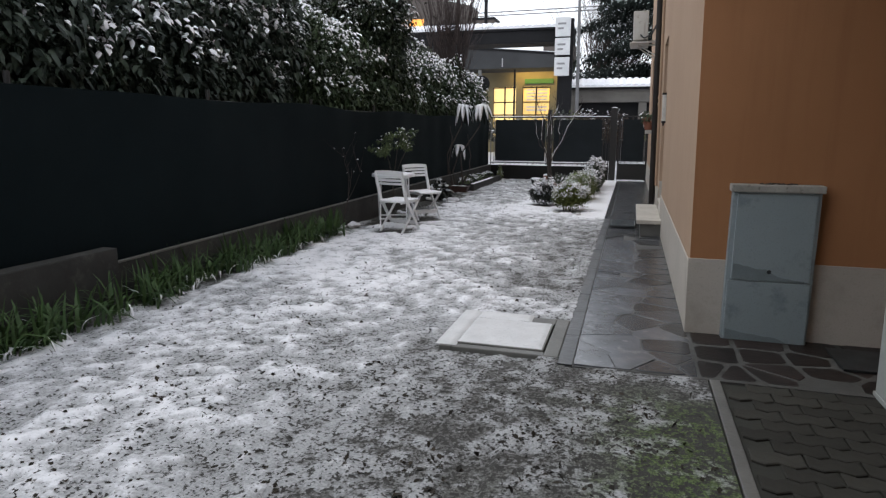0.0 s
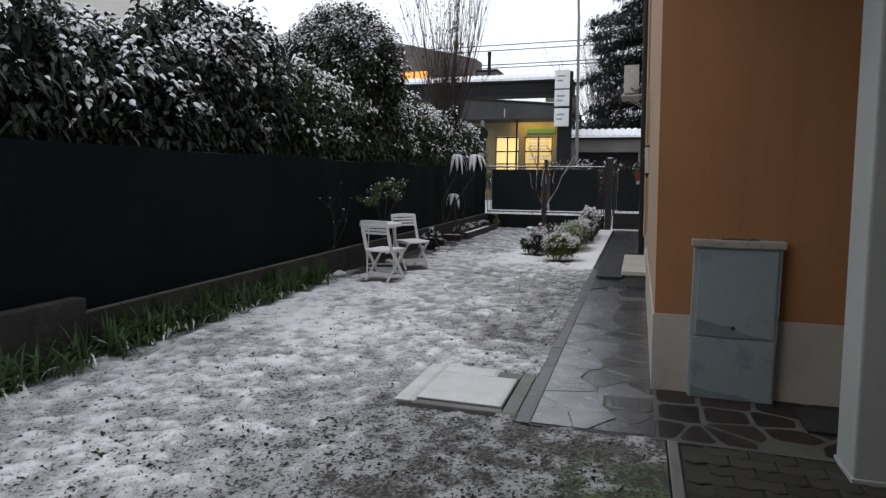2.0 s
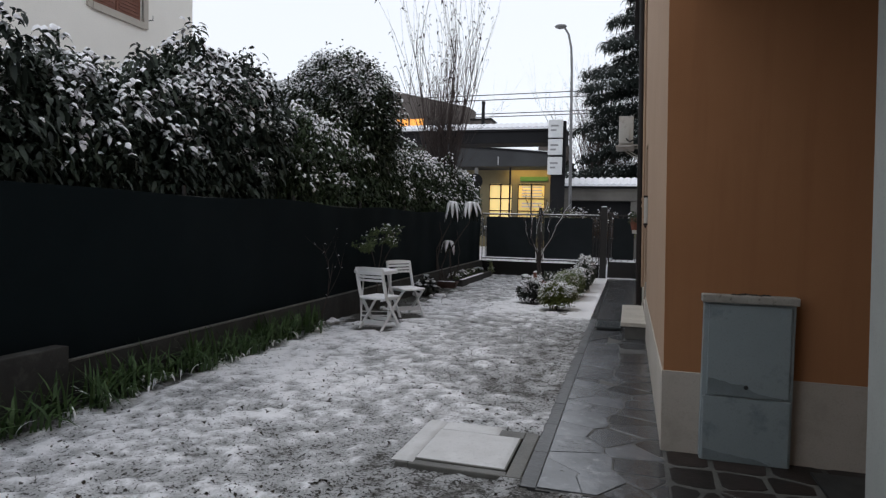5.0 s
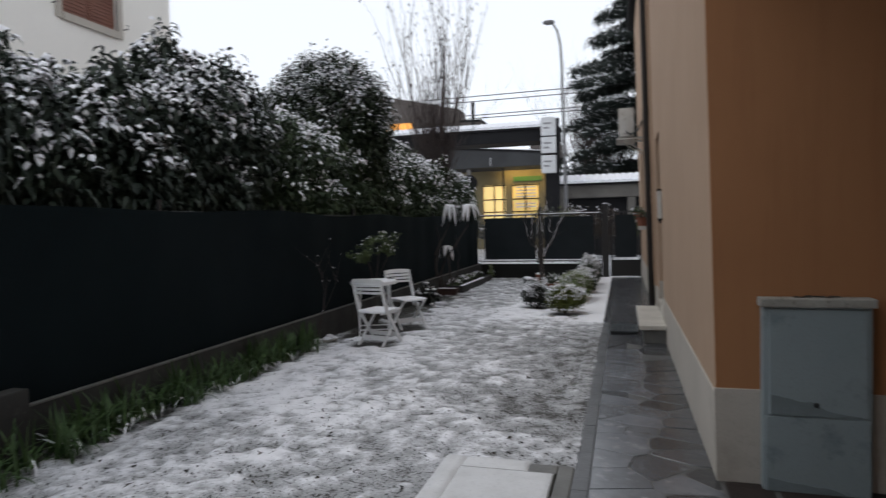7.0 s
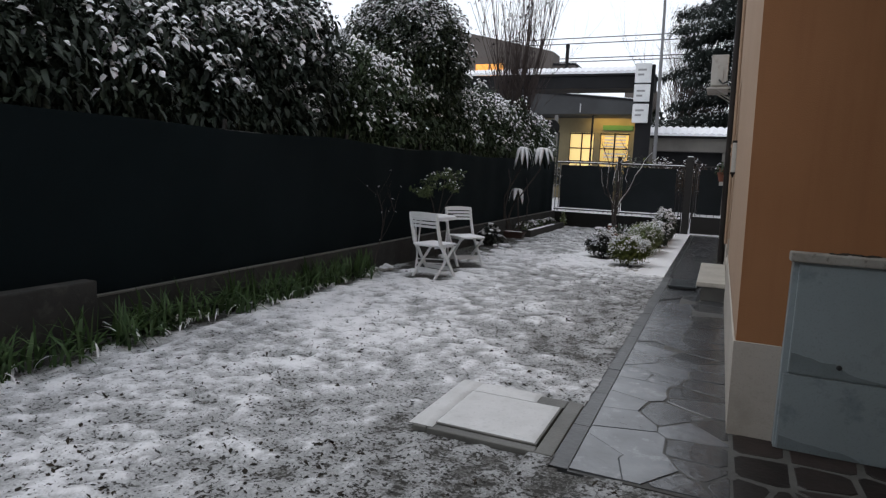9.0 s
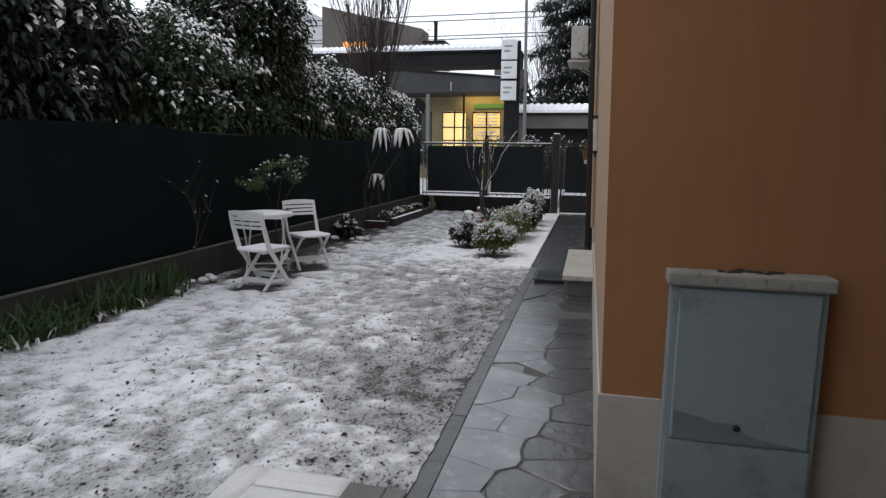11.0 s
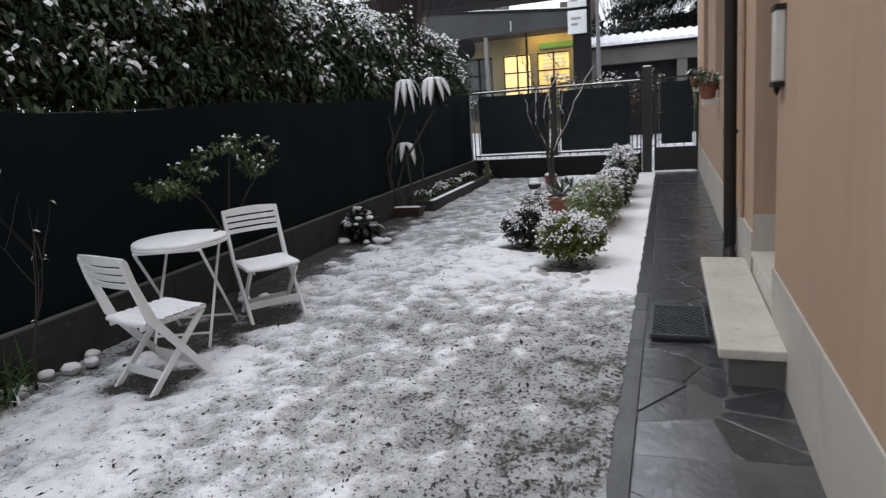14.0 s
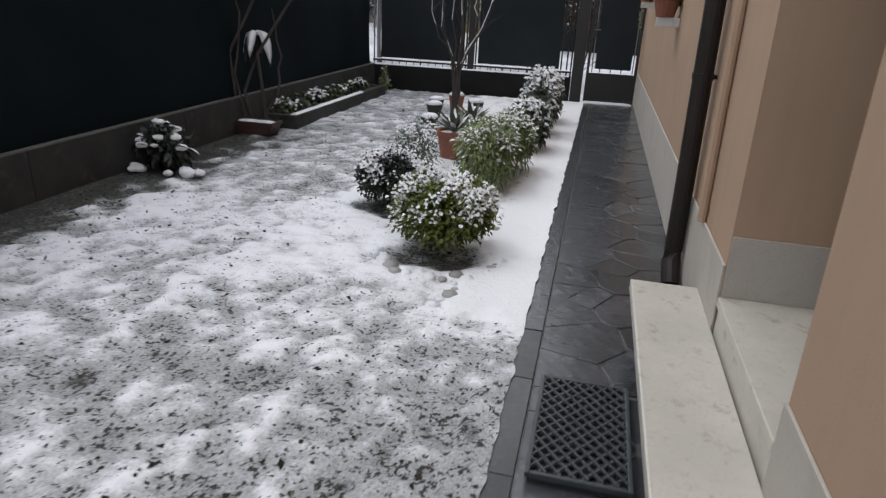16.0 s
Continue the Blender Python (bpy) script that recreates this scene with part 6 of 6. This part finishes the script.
for x0, x1, z0, z1, mt in ((-16.89, -15.88, 8.59, 9.45, M_LITORANGE), (-15.72, -14.63, 8.59, 9.45, M_LITORANGE), (-14.16, -13.38, 7.34, 9.06, M_DARKGLASS), (-12.91, -12.13, 7.34, 9.06, M_DARKGLASS)):
    w = part("window", box(x0, x1, 46.93, 46.97, z0, z1, 0.0), mt, bb)
    part("frame", box(x0 - 0.08, x1 + 0.08, 46.9, 46.95, z0 - 0.12, z0 - 0.02, 0.0), M_GREYWALL, w)
part("annex", box(-10.88, -9.31, 47, 49, -0.07, 9.22, 0.0), M_BRICK, bb)
part("parapet", box(-10.88, -9.23, 46.9, 49, 9.22, 9.37, 0.0), M_FASCIA, bb)
chm = thing("chimney_pipe", "dark flue pipe above the roofs", "chimney")
part("pipe", tube([(-9.3, 44.5, 4.0), (-9.3, 44.5, 10.0)], 0.12, 8), M_FASCIA, chm)
part("cowl", tube([(-9.3, 44.5, 9.95), (-9.3, 44.5, 10.15)], [0.15, 0.13], 8), M_FASCIA, chm)
gb = thing("panel_building", "pale grey panelled building behind the trees", "building")
bm = box(-48, -30, 60, 75, -0.07, 15.6, 0.0)
for v in bm.verts:
    if v.co.z > 10:
        v.co.z += 0.13 * (v.co.x + 40)
part("wall", bm, M_PANEL, gb)
for x in np.arange(-46, -30, 2.0):
    part("joint", box(x, x + 0.12, 59.9, 59.98, 2, 14.6 + 0.13 * (x + 40), 0.0), M_FASCIA, gb)
part("roof_edge", box(-48, -30, 59.85, 59.98, 9.0, 9.2, 0.0), M_FASCIA, gb)
an = thing("roof_antenna", "thin television antenna on the roof", "antenna")
part("mast", tube([(-30.6, 60.5, 15.0), (-30.6, 60.5, 18.9)], 0.05, 5), M_STEEL, an)
part("boom", tube([(-31.6, 60.5, 18.9), (-29.8, 60.5, 18.5)], 0.04, 5), M_STEEL, an)
for k in range(5):
    part("element", tube([(-31.5 + 0.4 * k, 60.1, 18.86 - 0.09 * k), (-31.5 + 0.4 * k, 60.9, 18.86 - 0.09 * k)], 0.03, 4), M_STEEL, an)
rs = thing("round_sign", "back of a round street sign on a pole", "sign")
part("disc", add_lathe(bmesh.new(), [(0.24, 0), (0.26, 0.01), (0.24, 0.02)], sides=20), M_FASCIA, rs).matrix_basis = pose(-4.0, 21.0, 2.83, 90, 0, 0)
part("pole", tube([(-4.0, 21.04, -0.07), (-4.0, 21.04, 3.1)], 0.03, 6), M_STEEL, rs)

# ---- paving pieces ----
path = part("paving", box(0.568, 0.79, 3.93, 18.7, -0.06, 0.003, 0.0), M_MORTAR)
part("joint_filling", box(0.79, 1.26, 10.4, 18.7, -0.06, 0.004, 0.0), M_DARKSTONE, path, "dark wet filling between worn slabs")
part("joint_filling", box(0.79, 1.26, 3.93, 10.4, -0.06, 0.0075, 0.0), M_JOINT, path, "pale flush mortar between dark stones")
part("joint_filling", box(1.26, 2.6, 3.93, 4.85, -0.06, 0.0085, 0.0), M_JOINT, path, "pale flush mortar between dark stones")
tagged(path, "wet irregular slate flagstone path along the house", "path", kind="structure")
def rounded(poly):
    """Corners cut, as broken slabs have them."""
    res = []
    for p, q in zip(poly, poly[1:] + poly[:1]):
        res += [p + (q - p) * 0.13, p + (q - p) * 0.87]
    return res


seeds = []
y = 3.98
while y < 18.7:
    n = 2 if rng.random() < 0.6 else 3
    for k in range(n):
        seeds.append((0.58 + 0.67 * (k + 0.5) / n + rng.normal(0, 0.06), y + rng.normal(0, 0.075)))
    y += 0.225
for row_y, first, gap_x in ((4.03, 1.36, 0.30), (4.2, 1.3, 0.34), (4.4, 1.38, 0.27), (4.65, 1.32, 0.33)):
    for sx in np.arange(first, 2.6, gap_x):
        seeds.append((sx + rng.normal(0, 0.045), row_y + rng.normal(0, 0.03)))
strip_s = [s for s in seeds if s[0] < 1.27]
corner_s = [s for s in seeds if s[0] >= 1.27]
for group_s, outline in ((strip_s, [(0.57, 3.95), (1.255, 3.95), (1.255, 18.6), (0.57, 18.6)]), (corner_s, [(1.255, 3.95), (2.55, 3.95), (2.55, 4.8), (1.255, 4.8)])):
    for poly in voronoi(group_s, outline):
        if len(poly) < 3:
            continue
        mid = sum(poly) / len(poly)
        # lawn-side stones nearer than y 8.2 mostly get the paler film-and-sheen tone
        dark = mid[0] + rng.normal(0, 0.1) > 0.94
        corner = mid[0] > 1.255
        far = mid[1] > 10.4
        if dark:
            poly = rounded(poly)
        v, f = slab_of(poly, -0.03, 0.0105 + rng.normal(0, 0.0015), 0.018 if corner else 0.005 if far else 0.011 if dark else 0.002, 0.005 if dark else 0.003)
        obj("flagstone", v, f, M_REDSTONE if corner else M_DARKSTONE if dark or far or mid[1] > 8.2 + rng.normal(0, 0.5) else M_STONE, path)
band = part("edging", box(0.425, 0.56, 3.955, 10.355, -0.04, -0.004, 0.0), M_MORTAR)
y = 3.95
while y < 10.3:
    y2 = min(y + rng.uniform(0.42, 0.7), 10.36)
    part("edging_slab", box(0.42, 0.566, y, y2 - 0.003, -0.04, 0.005 + rng.normal(0, 0.001), 0.003), M_BAND, band)
    y = y2
part("edging_slab", box(0.42, 0.566, 10.362, 18.0, -0.04, 0.008, 0.003), M_DARKSTONE, band, "wet slate strip beside the snow")
tagged(band, "dark wet cement edging between lawn and path", "edging", kind="structure")
kerb = part("kerb", box(1.305, 1.36, -3.0, 3.93, -0.06, 0.014, 0.006), M_WETCONC)
tagged(kerb, "narrow concrete kerb beside the block paving", "kerb", kind="structure")
yard = part("pavement", box(1.362, 4.4, -3.0, 3.928, -0.06, -0.004, 0.0), M_SAND)
tagged(yard, "porch floor of interlocking paving blocks", "pavement", kind="structure")
bl, bw = 0.215, 0.108
zig = [(0, 0.012), (0.25, -0.012), (0.5, 0.012), (0.75, -0.012), (1, 0.012)]
vb = [(bl * t + (0.003 if t == 0 else -0.003 if t == 1 else 0), q + 0.003) for t, q in zig] + [(bl * t + (0.003 if t == 0 else -0.003 if t == 1 else 0), bw + q - 0.003) for t, q in reversed(zig)]
vb = [np.array(p) for p in vb]
pv, pf = slab_of(vb, -0.03, 0.008, 0.001, 0.006)
block_me = None
for r in range(22):
    for c in range(6):
        x, y = 1.375 + (c + 0.5 * (r % 2)) * bl, 1.55 + r * bw
        if x + bl > 2.9:
            continue
        if block_me is None:
            ob = obj("paving_block", pv, pf, M_PAVER, yard)
            block_me = ob.data
        else:
            ob = new("paving_block", block_me)
            ob.parent = yard
        ob.location = (x, y, rng.normal(0, 0.0015))
tread_mat = part("porch_doormat", box(2.05, 2.5, 4.28, 4.66, 0.012, 0.026, 0.004), M_RUBBER)
tagged(tread_mat, "dark flat doormat at the porch wall", "doormat")
